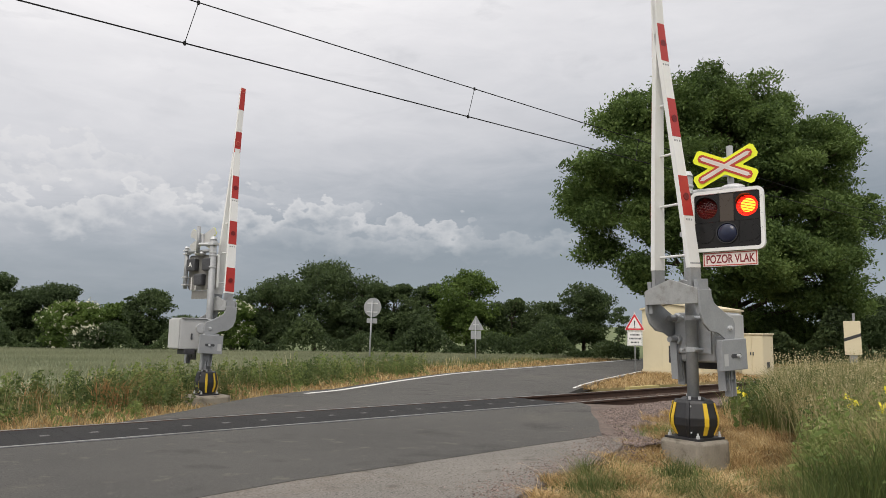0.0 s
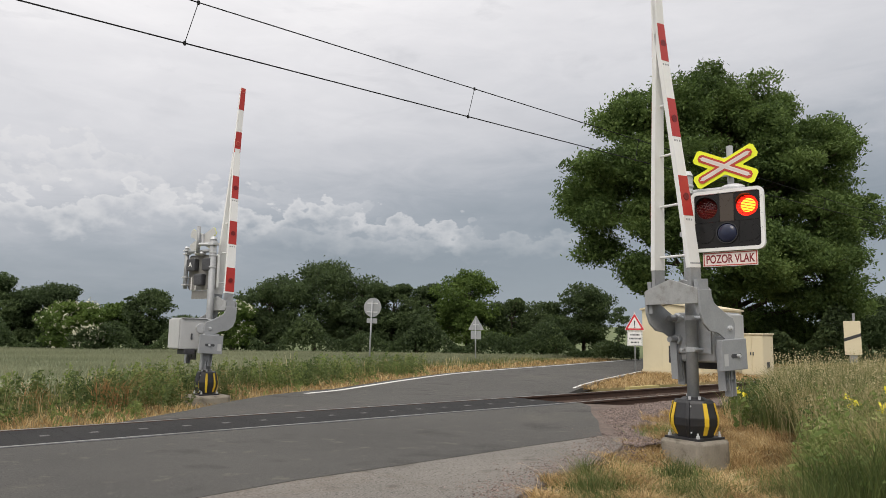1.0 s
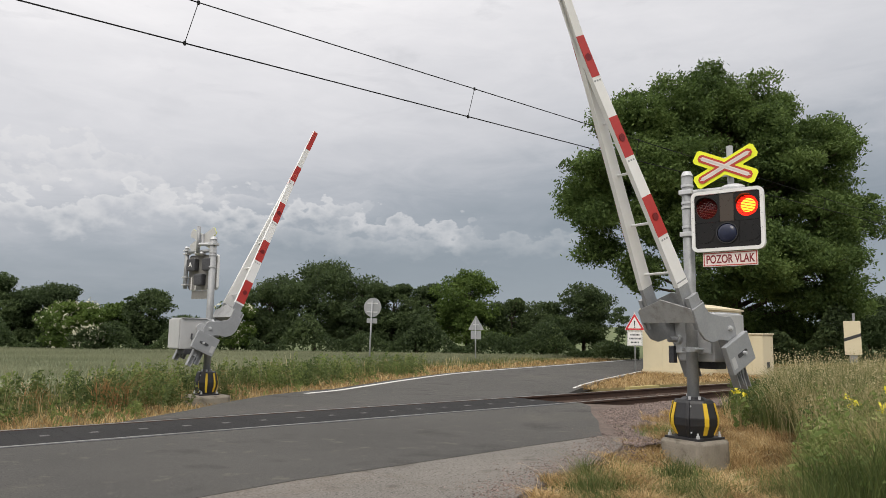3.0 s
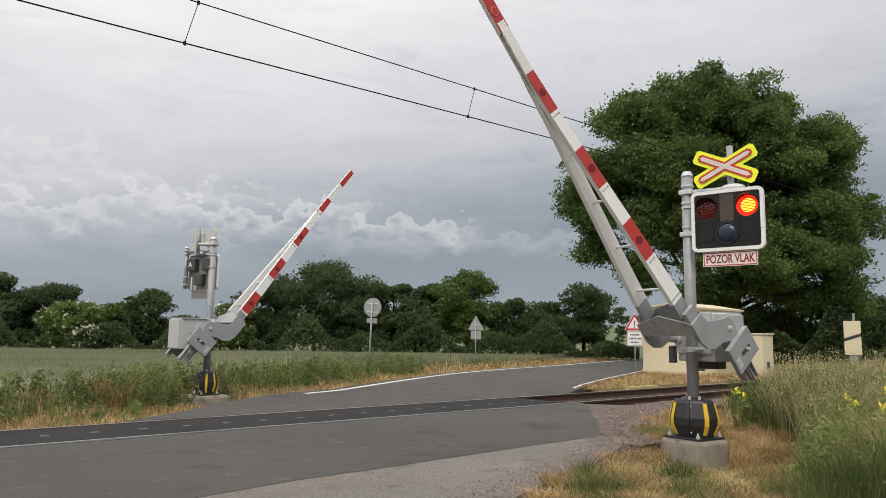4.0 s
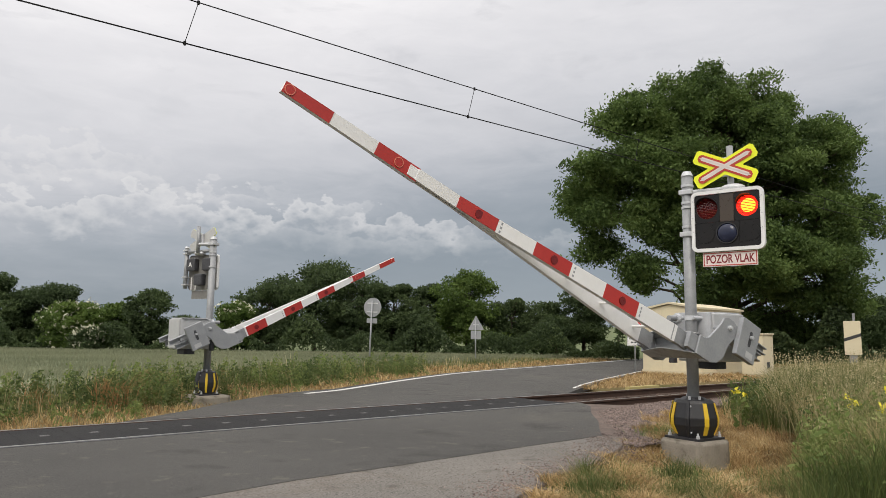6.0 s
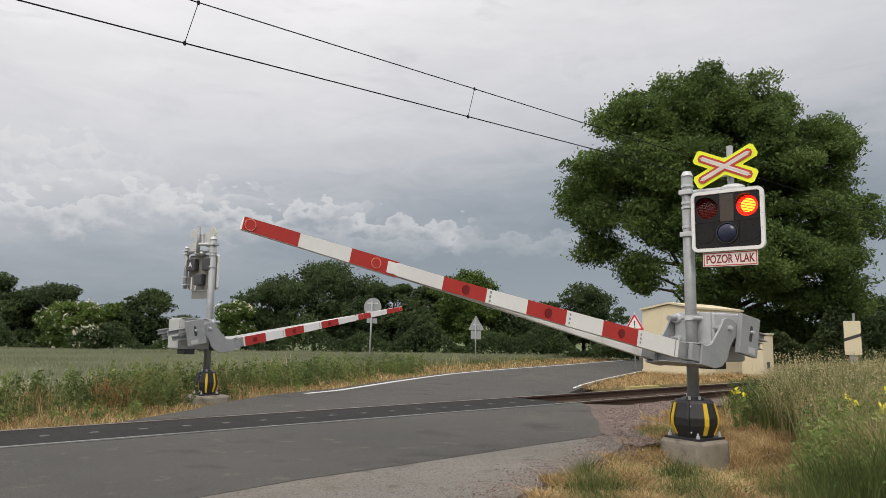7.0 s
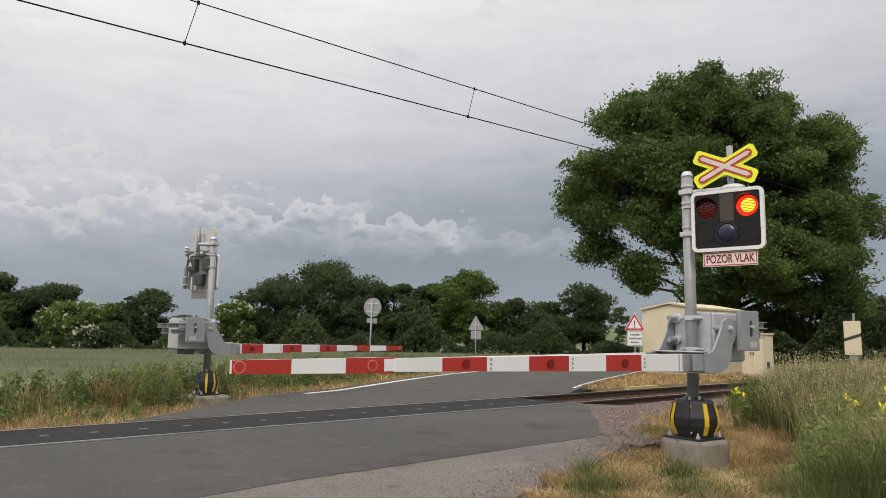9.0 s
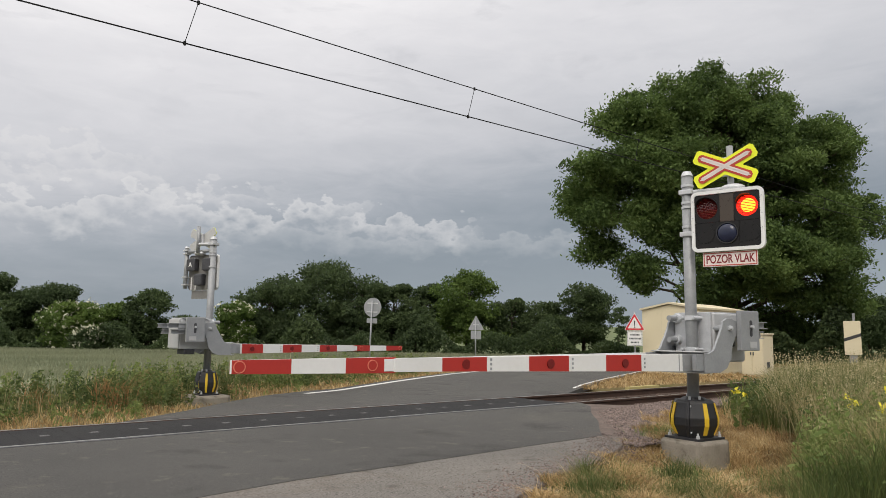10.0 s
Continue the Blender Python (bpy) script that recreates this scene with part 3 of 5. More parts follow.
n = 9000
sx = 11.7 + 26 * rng.uniform(0, 1, n) ** 1.7
sy = YR + rng.uniform(-2.5, 2.3, n)
keep = np.abs(np.abs(sy - YR) - 0.7535) > 0.07
sx, sy = sx[keep], sy[keep]
sz = -0.155 - np.clip(np.abs(sy - YR) - 1.55, 0, 1) * 0.14
me = stones(np.stack([sx, sy], 1), sz, rng.uniform(0.018, 0.05, len(sx)))
me.materials.append(M_BALLAST)
tagged(new("ballast", me), "loose reddish grey track stones", "stones", kind="stuff")
n = 14000
t = rng.uniform(0, 1, n)
ex, ey = np.interp(t, [0, .35, .7, 1], [7.6, 9.0, 10.6, 12.6]), np.interp(t, [0, .35, .7, 1], [5.45, 6.75, 8.2, 8.6])
sx, sy = ex + rng.uniform(0.0, 1.5, n) * (0.35 + t), ey - rng.uniform(-0.05, 0.9, n) * (0.25 + t)
me = stones(np.stack([sx, sy], 1), np.maximum(ground_z(sx, sy), -0.012) + rng.normal(0.004, 0.005, n), rng.uniform(0.008, 0.026, n))
me.materials.append(M_STONE)
tagged(new("gravel", me), "small reddish stones scattered along the asphalt", "stones", kind="stuff")
n = 4500
sx = rng.uniform(3.2, 8.2, n)
sy = near_edge(sx) + rng.normal(0.12, 0.24, n)
me = stones(np.stack([sx, sy], 1), np.full(n, -0.004), rng.uniform(0.004, 0.015, n))
me.materials.append(M_STONE)
tagged(new("grit", me), "grit and small stones on the worn entrance", "stones", kind="stuff")

# sleepers beside the crossing
sl = box((-0.13, -1.3, -0.34), (0.13, 1.3, -0.165), 0.015)
first = None
for i in range(46):
    m = pose(12.1 + 0.62 * i, YR, 0)
    if first is None:
        first = tagged(part("sleeper", sl, M_SLEEPER), "weathered grey sleeper half sunk in the stones", "sleeper", "sleepers of the track", "structure")
        first.matrix_basis = m
    else:
        copy_thing(first, m)

# rubber panels between the rails: each 0.6 m wide, with a faded moulded mark
deck = tagged(part("crossing_deck", box((-1.36, YR - 0.67, -0.10), (11.68, YR + 0.67, -0.055)), M_DARK), "black rubber level crossing deck between the rails", "crossing deck", kind="structure")
pb = box((-0.2985, -0.675, -0.06), (0.2985, 0.675, -0.004), 0.005)
shared = None
for i in range(21):
    cx = 2.05 + 0.6 * (i - 5)
    if cx + 0.3 > 11.7:
        break
    if shared is None:
        p0 = part("rubber_panel", pb, M_RUBBER, deck)
        shared = p0.data
    else:
        p0 = new("rubber_panel", shared)
        p0.parent = deck
    p0.location = (cx, YR, 0)
mk = bmesh.new()
for k in (-0.03, 0.03):
    box((-0.055, k - 0.010, -0.004), (0.055, k + 0.010, -0.0005), 0, mk)
shared = None
for i in range(21):
    cx = 2.05 + 0.6 * (i - 5)
    if shared is None:
        p0 = part("moulded_mark", mk, M_MARK, deck, "faded pale moulded mark")
        shared = p0.data
    else:
        p0 = new("moulded_mark", shared)
        p0.parent = deck
    p0.location = (cx + rng.uniform(-0.015, 0.015), YR - 0.04, 0)
for s in (-1, 1):
    part("edge_strip", box((-1.36, YR + s * 0.80 - 0.012, -0.1), (11.66, YR + s * 0.80 + 0.012, -0.003)), M_RUBBER, deck)
slab("road", [(-1.3, YR + 0.815), (13.1, YR + 0.815), (13.2, 11.08), (3.2, 11.08), (2.4, 11.02), (-1.3, 11.02)], -0.002, 0.1, M_ROAD, "narrow asphalt strip beside the far rail", "road")


seal = [(-1.3, 9.355)] + [(x, 9.345 + 0.02 * math.sin(x * 1.7) + 0.012 * math.sin(x * 4.1)) for x in np.linspace(-1, 11.3, 40)] + [(11.5, 9.35), (11.5, 9.412), (-1.3, 9.412)]
slab("joint_seal", seal, 0.004, 0.03, M_BLACK, "black bitumen seal between asphalt and rail", "joint")


# ---------------------------------------------------------------- overhead line
def wire(name, a, b, r, label):
    cu = bpy.data.curves.new(name, "CURVE")
    cu.dimensions, cu.bevel_depth, cu.bevel_resolution = "3D", r, 2
    sp = cu.splines.new("POLY")
    sp.points.add(1)
    for pt, q in zip(sp.points, (a, b)):
        pt.co = (*q, 1)
    cu.materials.append(M_WIRE)
    return tagged(new(name, cu), label, "overhead wire", "overhead line")


zc = lambda x: 5.53 + 0.0172 * x
zm = lambda x: 6.27 + 0.004 * x
wire("contact_wire", (-45, YR, zc(-45)), (90, YR, zc(90)), 0.0115, "thin dark contact wire over the track")
wire("messenger_wire", (-45, YR, zm(-45)), (90, YR, zm(90)), 0.010, "thin dark carrier wire over the contact wire")
for x in (-8.2, -2.2, 3.6, 9.3, 15.0, 20.7, 26.4, 32.0):
    dw = wire("dropper", (x - 0.085, YR, zc(x) + 0.005), (x + 0.085, YR, zm(x)), 0.006, "thin dropper between the two overhead wires")
    for z in (zc(x), zm(x)):
        part("clamp", box((x - 0.018 + (0.085 if z > 6 else -0.085), YR - 0.015, z - 0.035), (x + 0.018 + (0.085 if z > 6 else -0.085), YR + 0.015, z + 0.03), 0.006), M_WIRE, dw)


# ---------------------------------------------------------------- the two half barriers
RODS = {}


def text_mesh(body, size, material, name, parent, m, extrude=0.002, squeeze=1.0, label=""):
    cu = bpy.data.curves.new(name, "FONT")
    cu.offset = size * 0.022
    cu.body, cu.size, cu.extrude, cu.align_x, cu.align_y = body, size, extrude, "CENTER", "CENTER"
    tmp = bpy.data.objects.new(name, cu)
    scene.collection.objects.link(tmp)
    dg = bpy.context.evaluated_depsgraph_get()
    me = bpy.data.meshes.new_from_object(tmp.evaluated_get(dg))
    bpy.data.objects.remove(tmp)
    me.transform(m @ Matrix.Diagonal((squeeze, 1, 1, 1)))
    me.materials.clear()
    me.materials.append(material)
    ob = new(name, me)
    ob.parent = parent
    if label:
        ob["label"] = label
    return ob


def signal_head(barrier, with_dimming):
    """Lamp panel, cross and plate, drawn facing local -y of the head, then turned to face the road."""
    H = pose(-0.02, 0.55, 2.645, 0, 0, 108.1) if with_dimming else pose(-0.02, 0.36, 2.525, 0, 0, 108.1)         # head space: x to its right, -y to the front
    turn = H

    def put(name, bm, material, parent, label="", smooth=False):
        bm.transform(turn)
        return part(name, bm, material, parent, label, smooth)

    # carrying tube behind the panel and the two brackets to the pole
    tube = put("carrier_tube", rod((0, 0.19, -0.55 if with_dimming else 0.40), (0, 0.19, 0.96), 0.038), M_TUBE, barrier, smooth=True)
    for z in ((0.42, -0.12) if with_dimming else (0.58,)):
        bx_, by_ = (-0.53, 0.15) if with_dimming else (-0.349, 0.092)     # the pole
        b = rod((0, 0.19, z), (bx_, by_, z), 0.032)
        box((bx_ - 0.085, by_ - 0.085, z - 0.03), (bx_ + 0.085, by_ + 0.085, z + 0.03), 0.01, b)
        put("bracket", b, M_GALV, barrier)
    w, h = 0.8525, 0.751
    o, i2 = round_rect(w, h, 0.072), round_rect(w - 0.084, h - 0.084, 0.036)
    panel = put("signal_panel", ring_prism(o, i2, "y", -0.035, 0.02), M_WHITE, barrier, "white rounded rim of the warning light")
    put("panel_back", prism(round_rect(w - 0.02, h - 0.02, 0.07), "y", 0.022, 0.04), M_REAR, panel, "grey back plate")
    # face: two upper modules with a round opening, brown centre strip, dark lower half
    x1, z1, zm_ = 0.41, 0.3275, -0.015
    for s in (-1, 1):
        cx, cz, hw, hh = s * 0.234, 0.157, 0.152, 0.172
        sq, ci = [], []
        for k in range(32):
            a = 2 * math.pi * (k + 0.5) / 32
            c, n_ = math.cos(a), math.sin(a)
            q = max(abs(c) / hw, abs(n_) / hh)
            sq.append((cx + c / q, cz + n_ / q))
            ci.append((cx + 0.128 * c, cz + 0.128 * n_))
        put("lamp_module", ring_prism(sq, ci, "y", -0.022, -0.012), M_FACE, panel)
        # bright lamp deep in the housing
        put("lamp_core", rod((cx + 0.008, 0.018, cz + 0.004), (cx + 0.008, 0.010, cz + 0.004), 0.088, seg=28), M_LAMPON, panel, "glowing orange lamp")
        put("lamp_rim", ring_prism([(cx + 0.127 * math.cos(a), cz + 0.127 * math.sin(a)) for a in np.linspace(0, 2 * np.pi, 29)[:-1]],
                                   [(cx + 0.008 + 0.085 * math.cos(a), cz + 0.004 + 0.085 * math.sin(a)) for a in np.linspace(0, 2 * np.pi, 29)[:-1]], "y", 0.006, 0.018), M_LAMPRIM, panel, "red glowing edge of the lamp")
        # domed lens and its ribs
        dome = bmesh.new()
        bmesh.ops.create_uvsphere(dome, u_segments=28, v_segments=14, radius=1, matrix=Matrix.LocRotScale((cx, -0.014, cz), None, (0.129, 0.040, 0.129)))
        bmesh.ops.delete(dome, geom=[v for v in dome.verts if v.co.y > -0.0141], context="VERTS")
        put("red_lens", dome, M_LENS, panel, "red glass lens", True)
        rb = bmesh.new()
        for k in range(-3, 4):
            z = k * 0.033
            half = math.sqrt(max(0.118 ** 2 - z * z, 0.0004))
            tl = 0.30
            rod((cx - half * 0.95, -0.006, cz + z + half * tl * 0.9), (cx + half * 0.95, -0.006, cz + z - half * tl * 0.9), 0.0038, seg=6, bm=rb)
        put("lens_ribs", rb, M_DRED, panel)
        hood = bmesh.new()
        n_ = 18
        rows = []
        for k in range(n_ + 1):
            a = radians(20 + 150 * k / n_) if s < 0 else radians(10 + 150 * k / n_)
            dpt = 0.10 * math.sin(math.pi * (k + 0.6) / (n_ + 1.2)) ** 0.6
            rows.append([hood.verts.new((cx + r_ * math.cos(a), y_, cz + r_ * math.sin(a))) for r_, y_ in ((0.132, -0.02), (0.132, -0.02 - dpt), (0.137, -0.02 - dpt), (0.137, -0.02))])
        for a, b_ in zip(rows, rows[1:]):
            for k in range(4):
                hood.faces.new((a[k], b_[k], b_[(k + 1) % 4], a[(k + 1) % 4]))
        put("lamp_hood", hood, M_BLACK, panel, "short black hood")
        put("lower_plate", box((s * 0.14, -0.018, -0.335), (s * 0.386, -0.012, -0.018)), M_FACE, panel)
        # blank round cover in the lower corner
        put("blank_cover", rod((s * 0.264, -0.018, -0.165), (s * 0.264, -0.024, -0.165), 0.108, seg=28), M_FACE, panel)
        # outer slivers of the face
        put("side_plate", box((s * 0.3865, -0.016, -0.335), (s * 0.392, -0.012, 0.335)), M_FACE, panel)
        # added dark and red discs slide before the always-glowing lamp, imitating its two-step dimming
        sh = put("unlit_disc", rod((cx, -0.001, cz), (cx, -0.004, cz), 0.1275, seg=28), M_UNLIT, barrier, "added dark red disc that stands for the unlit lamp")
        if with_dimming:
            sc_ = put("half_lit_disc", rod((cx, 0.004, cz), (cx, 0.001, cz), 0.1275, seg=28), M_HALFLIT, barrier, "added see-through red disc that imitates a half-lit lamp")
            RODS["l" if s < 0 else "r"] = (sh, sc_)
    put("centre_plate", box((-0.081, -0.021, -0.014), (0.081, -0.012, 0.333)), M_FACE2, panel, "brown middle plate")
    put("lower_module", box((-0.139, -0.024, -0.335), (0.139, -0.012, -0.018)), M_FACE, panel)
    dome = bmesh.new()
    bmesh.ops.create_uvsphere(dome, u_segments=28, v_segments=14, radius=1, matrix=Matrix.LocRotScale((0, -0.024, -0.16), None, (0.118, 0.045, 0.118)))
    put("blue_lens", dome, M_BLUE, panel, "unlit dark blue lens", True)
    put("lens_ring", ring_prism([(0.129 * math.cos(a), -0.16 + 0.129 * math.sin(a)) for a in np.linspace(0, 2 * np.pi, 29)[:-1]], [(0.117 * math.cos(a), -0.16 + 0.117 * math.sin(a)) for a in np.linspace(0, 2 * np.pi, 29)[:-1]], "y", -0.045, -0.02), M_BLACK, panel)
    sc = bmesh.new()
    for x in (-0.404, 0.404):
        for z in (-0.12, 0.05, 0.26):
            rod((x, -0.034, z), (x, -0.040, z), 0.007, seg=8, bm=sc)
    put("screws", sc, M_GALV, panel)
    if not with_dimming:
        # side tube that carries the head beside the pole, seen on its rear
        st_ = put("side_tube", rod((0.43, 0.105, -0.34), (0.43, 0.105, 0.52), 0.045, seg=18), M_TUBE, barrier, "galvanised side tube", True)
        put("tube_cap", rod((0.43, 0.105, 0.52), (0.43, 0.105, 0.56), 0.058, 0.04, seg=18), M_GALV, st_)
        put("cross_tube", rod((0.43, 0.105, 0.44), (-0.349, 0.092, 0.44), 0.036, seg=14), M_TUBE, st_, smooth=True)
        for z in (0.47, 0.40, -0.10, -0.26):
            put("clamp", box((0.37, 0.045, z - 0.014), (0.49, 0.165, z + 0.014), 0.006), M_GALV, st_)
        put("hose", rod((-0.30, 0.06, -0.02), (-0.24, 0.10, -0.36), 0.014, seg=8), M_BLACK, barrier)
        for x in (0.17, 0.30):
            put("rear_strip", box((x, 0.041, -0.37), (x + 0.025, 0.056, -0.10), 0.003), M_SIGNW, panel, "pale strip on the back plate")
    # rear lamp housings
    for x, z, ww in ((-0.234, 0.157, 0.13), (0.234, 0.157, 0.13), (0, -0.16, 0.12)):
        put("lamp_housing", box((x - ww, 0.041, z - ww), (x + ww, 0.17, z + ww), 0.03), M_DARK, panel, "dark grey lamp housing")
    text_mesh("A", 0.13, M_SIGNW, "letter", panel, turn @ pose(0.234, 0.1715, 0.157, 90, 0, 180), 0.001, label="white letter")
    # cap over the carrying tube
    cap = bmesh.new()
    bmesh.ops.create_uvsphere(cap, u_segments=20, v_segments=10, radius=1, matrix=Matrix.LocRotScale((0.05, 0.08, 0.40), None, (0.15, 0.10, 0.055)))
    put("junction_cap", cap, M_GALV, barrier, smooth=True)
    # warning cross
    cz, dx = 0.688, -0.038

    def bar_outline(L, wd, ang):
        c, s_ = math.cos(ang), math.sin(ang)
        pts = [(-L, -wd + 0.03), (-L + 0.03, -wd), (L - 0.03, -wd), (L, -wd + 0.03), (L, wd - 0.03), (L - 0.03, wd), (-L + 0.03, wd), (-L, wd - 0.03)]
        return [(dx + x * c - z * s_, cz + x * s_ + z * c) for x, z in pts]

    A = radians(26)
    cross = put("warning_cross", prism(bar_outline(0.405, 0.090, A), "y", 0.098, 0.104), M_FLUO, barrier, "fluorescent yellow diagonal cross")
    put("cross_arm", prism(bar_outline(0.405, 0.090, -A), "y", 0.092, 0.0975), M_FLUO, cross)
    for s in (-1, 1):
        put("cross_rear", prism(bar_outline(0.403, 0.088, s * A), "y", 0.1045 if s > 0 else 0.106, 0.1075 if s > 0 else 0.109), M_BARE, cross, "bare pale metal back of the cross")
        put("red_border", prism(bar_outline(0.355, 0.050, s * A), "y", 0.087 if s > 0 else 0.0855, 0.091), M_SIGNRED, cross)
        put("white_bar", prism(bar_outline(0.333, 0.024, s * A), "y", 0.0835 if s > 0 else 0.0825, 0.0852), M_PINK, cross)
    put("cross_back", box((dx - 0.05, 0.110, cz - 0.12), (dx + 0.05, 0.16, cz + 0.12), 0.01), M_GALV, cross)
    # worded plate
    pz, px = -0.470, 0.012
    plate = put("text_plate", box((px - 0.318, 0.0, pz - 0.088), (px + 0.318, 0.008, pz + 0.088)), M_PINK, barrier, "small white plate with red border and red words")
    o = [(px + a, pz + b_) for a, b_ in ((-0.310, -0.080), (0.310, -0.080), (0.310, 0.080), (-0.310, 0.080))]
    i2 = [(px + a, pz + b_) for a, b_ in ((-0.300, -0.070), (0.300, -0.070), (0.300, 0.070), (-0.300, 0.070))]
    put("plate_rear", box((px - 0.316, 0.0085, pz - 0.086), (px + 0.316, 0.013, pz + 0.086)), M_REAR, plate, "bare grey back of the plate")
    put("plate_border", ring_prism(o, i2, "y", -0.003, 0.0), M_SIGNRED, plate)
    text_mesh("POZOR VLAK", 0.140, M_WORD, "plate_words", plate, turn @ pose(px, -0.001, pz - 0.004, 90, 0, 0), squeeze=0.66)
    return panel


def barrier(name, m, s0, tip, label, with_dimming, ws, ax_, yl, fk, pole_top):
    """A half barrier. Local x along the lowered boom, y to its side, origin on top of the concrete block."""
    PIV = Vector((ax_, 0, 1.345))
    root = tagged(new(name), label, "barrier", "level crossing barriers")
    root.matrix_basis = m
    # rubber boot round the foot: ribbed octagonal barrel
    foot = part("base_plate", box((-0.25 * fk, -0.25 * fk, 0.0), (0.25 * fk, 0.25 * fk, 0.028), 0.006), M_BLACK, root)
    for x in (-0.205 * fk, 0.205 * fk):
        for y in (-0.205 * fk, 0.205 * fk):
            bl = rod((x, y, 0.028), (x, y, 0.06), 0.022, seg=6)
            rod((x, y, 0.055), (x, y, 0.09), 0.012, seg=8, bm=bl)
            part("anchor_bolt", bl, M_GALV, foot)
    bm = bmesh.new()
    prof = [(z, r * fk) for z, r in ((0.03, 0.225), (0.06, 0.235), (0.17, 0.285), (0.26, 0.290), (0.44, 0.245), (0.47, 0.225), (0.47, 0.08))]
    rows = []
    for z, r in prof:
        rows.append([bm.verts.new((r * math.cos(radians(22.5 + 45 * k)), r * math.sin(radians(22.5 + 45 * k)), z)) for k in range(8)])
    for a, b in zip(rows, rows[1:]):
        for k in range(8):
            bm.faces.new((a[k], a[(k + 1) % 8], b[(k + 1) % 8], b[k]))
    bmesh.ops.bevel(bm, geom=bm.edges[:], offset=0.006, segments=1, affect="EDGES")
    boot = part("foot_cover", bm, M_BLACK, root, "black plastic foot cover with yellow stripes")
    # the two half shells meet in a flanged seam with screws along it; collar on top
    for a0 in (22.5, 202.5):
        fm = Matrix.Rotation(radians(a0), 4, "Z")
        fin = prism([(r + 0.018 * fk, z) for z, r in prof[:6]] + [(0.10, 0.47), (0.10, 0.03)], "y", -0.022, 0.022, 0.003)
        fin.transform(fm)
        part("seam_flange", fin, M_BLACK, boot)
        for z in (0.09, 0.40):
            sw = rod((0.24 * fk, 0.02, z), (0.24 * fk, 0.036, z), 0.013, seg=8)
            sw.transform(fm)
            part("seam_screw", sw, M_GALV, boot)
    part("boot_collar", rod((0, 0, 0.465), (0, 0, 0.50), 0.17 * fk, 0.125 * fk, seg=8), M_BLACK, boot)
    for a0 in (20, 65, 200, 245):
        c_, n_ = math.cos(radians(a0)), math.sin(radians(a0))
        part("collar_bolt", rod((0.15 * fk * c_, 0.15 * fk * n_, 0.475), (0.15 * fk * c_, 0.15 * fk * n_, 0.515), 0.018, seg=6), M_GALV, boot)
    for a0 in (-157.5, -112.5, -67.5, -22.5, 67.5, 112.5):
        st = bmesh.new()
        for (z, r), (z2, r2) in zip(prof[1:4], prof[2:5]):
            q = []
            for zz, rr, a in ((z, r, a0 - 5.5), (z, r, a0 + 5.5), (z2, r2, a0 + 5.5), (z2, r2, a0 - 5.5)):
                q.append(st.verts.new(((rr + 0.006) * math.cos(radians(a)), (rr + 0.006) * math.sin(radians(a)), zz)))
            st.faces.new(q)
        bmesh.ops.remove_doubles(st, verts=st.verts, dist=0.0005)
        bmesh.ops.solidify(st, geom=st.faces[:], thickness=0.008)
        part("yellow_stripe", st, M_YEL, boot, "yellow reflective stripe")
    # pole with cap and clamps
    pole = part("pole", rod((0, 0, 0.02), (0, 0, pole_top), 0.072, 0.069, seg=28), M_TUBE, root, "galvanised steel pole", True)
    part("pole_cap", rod((0, 0, pole_top), (0, 0, pole_top + 0.06), 0.078, 0.05, seg=24), M_GALV, pole)
    for z in (3.15, 2.93, 2.87, 2.62):
        part("clamp", rod((0, 0, z - 0.014), (0, 0, z + 0.014), 0.079, seg=24), M_GALV, pole)
    # drive cabinet behind the pole
    cab = part("drive_cabinet", box((-0.72, -0.30, 0.93), (-0.115, 0.245, 1.53), 0.022), M_LGREY, root, "light grey steel drive cabinet")
    part("cabinet_door", box((-0.715, -0.29, 1.0), (-0.113, 0.235, 1.535), 0.03), M_LGREY, cab)
    part("cabinet_lid", box((-0.70, -0.33, 1.532), (-0.16, 0.20, 1.548), 0.006), M_GALV, cab)
    part("back_door", box((-0.742, -0.29, 0.95), (-0.722, 0.235, 1.52), 0.01), M_LGREY, cab)
    fr = part("mounting_plate", box((-0.112, -0.315, 1.03), (-0.085, 0.215, 1.54), 0.006), M_GALV, cab, "bright galvanised mounting plate")
    for z in (1.08, 1.47):
        part("pole_clamp", rod((0, 0, z - 0.03), (0, 0, z + 0.03), 0.082, seg=24), M_GALV, cab)
        for y in (-0.11, 0.09):
            part("clamp_bolt", rod((-0.09, y, z), (0.075, y, z), 0.020, seg=10), M_GALV, cab)
    for z in (1.47, 1.20):
        part("buffer", rod((-0.085, -0.262, z), (-0.03, -0.262, z), 0.062, 0.055, seg=20), M_GALV, cab)
        part("buffer_pin", rod((-0.03, -0.262, z), (0.10, -0.262, z), 0.036, seg=16), M_TUBE, cab)
    part("cable_box", box((-0.62, -0.30, 0.83), (-0.40, 0.05, 0.93), 0.015), M_DARK, cab)
    part("connector", box((-0.12, -0.40, 0.90), (-0.05, -0.317, 1.12), 0.01), M_DARK, cab)
    for s in (-1, 1):
        part("axle_stub", rod((PIV.x - 0.03, s * 0.22, PIV.z), (PIV.x - 0.03, s * 0.345, PIV.z), 0.035, seg=20), M_GREY, cab)
    for s in (-1, 1):
        part("side_bearing", rod((PIV.x - 0.10, s * 0.24 - 0.10, PIV.z), (PIV.x - 0.10, s * 0.27 - 0.03, PIV.z), 0.10, seg=24), M_GALV, cab)
    for y in (-0.30, 0.24):
        part("side_latch", box((-0.50, y - 0.02, 1.12), (-0.47, y + 0.02, 1.24), 0.006), M_DARK, cab)

    # --- boom, in the space of its axle: everything below turns with it
    ox, oz = PIV.x, PIV.z
    za = 0.936                                   # height of the boom's centre line when down
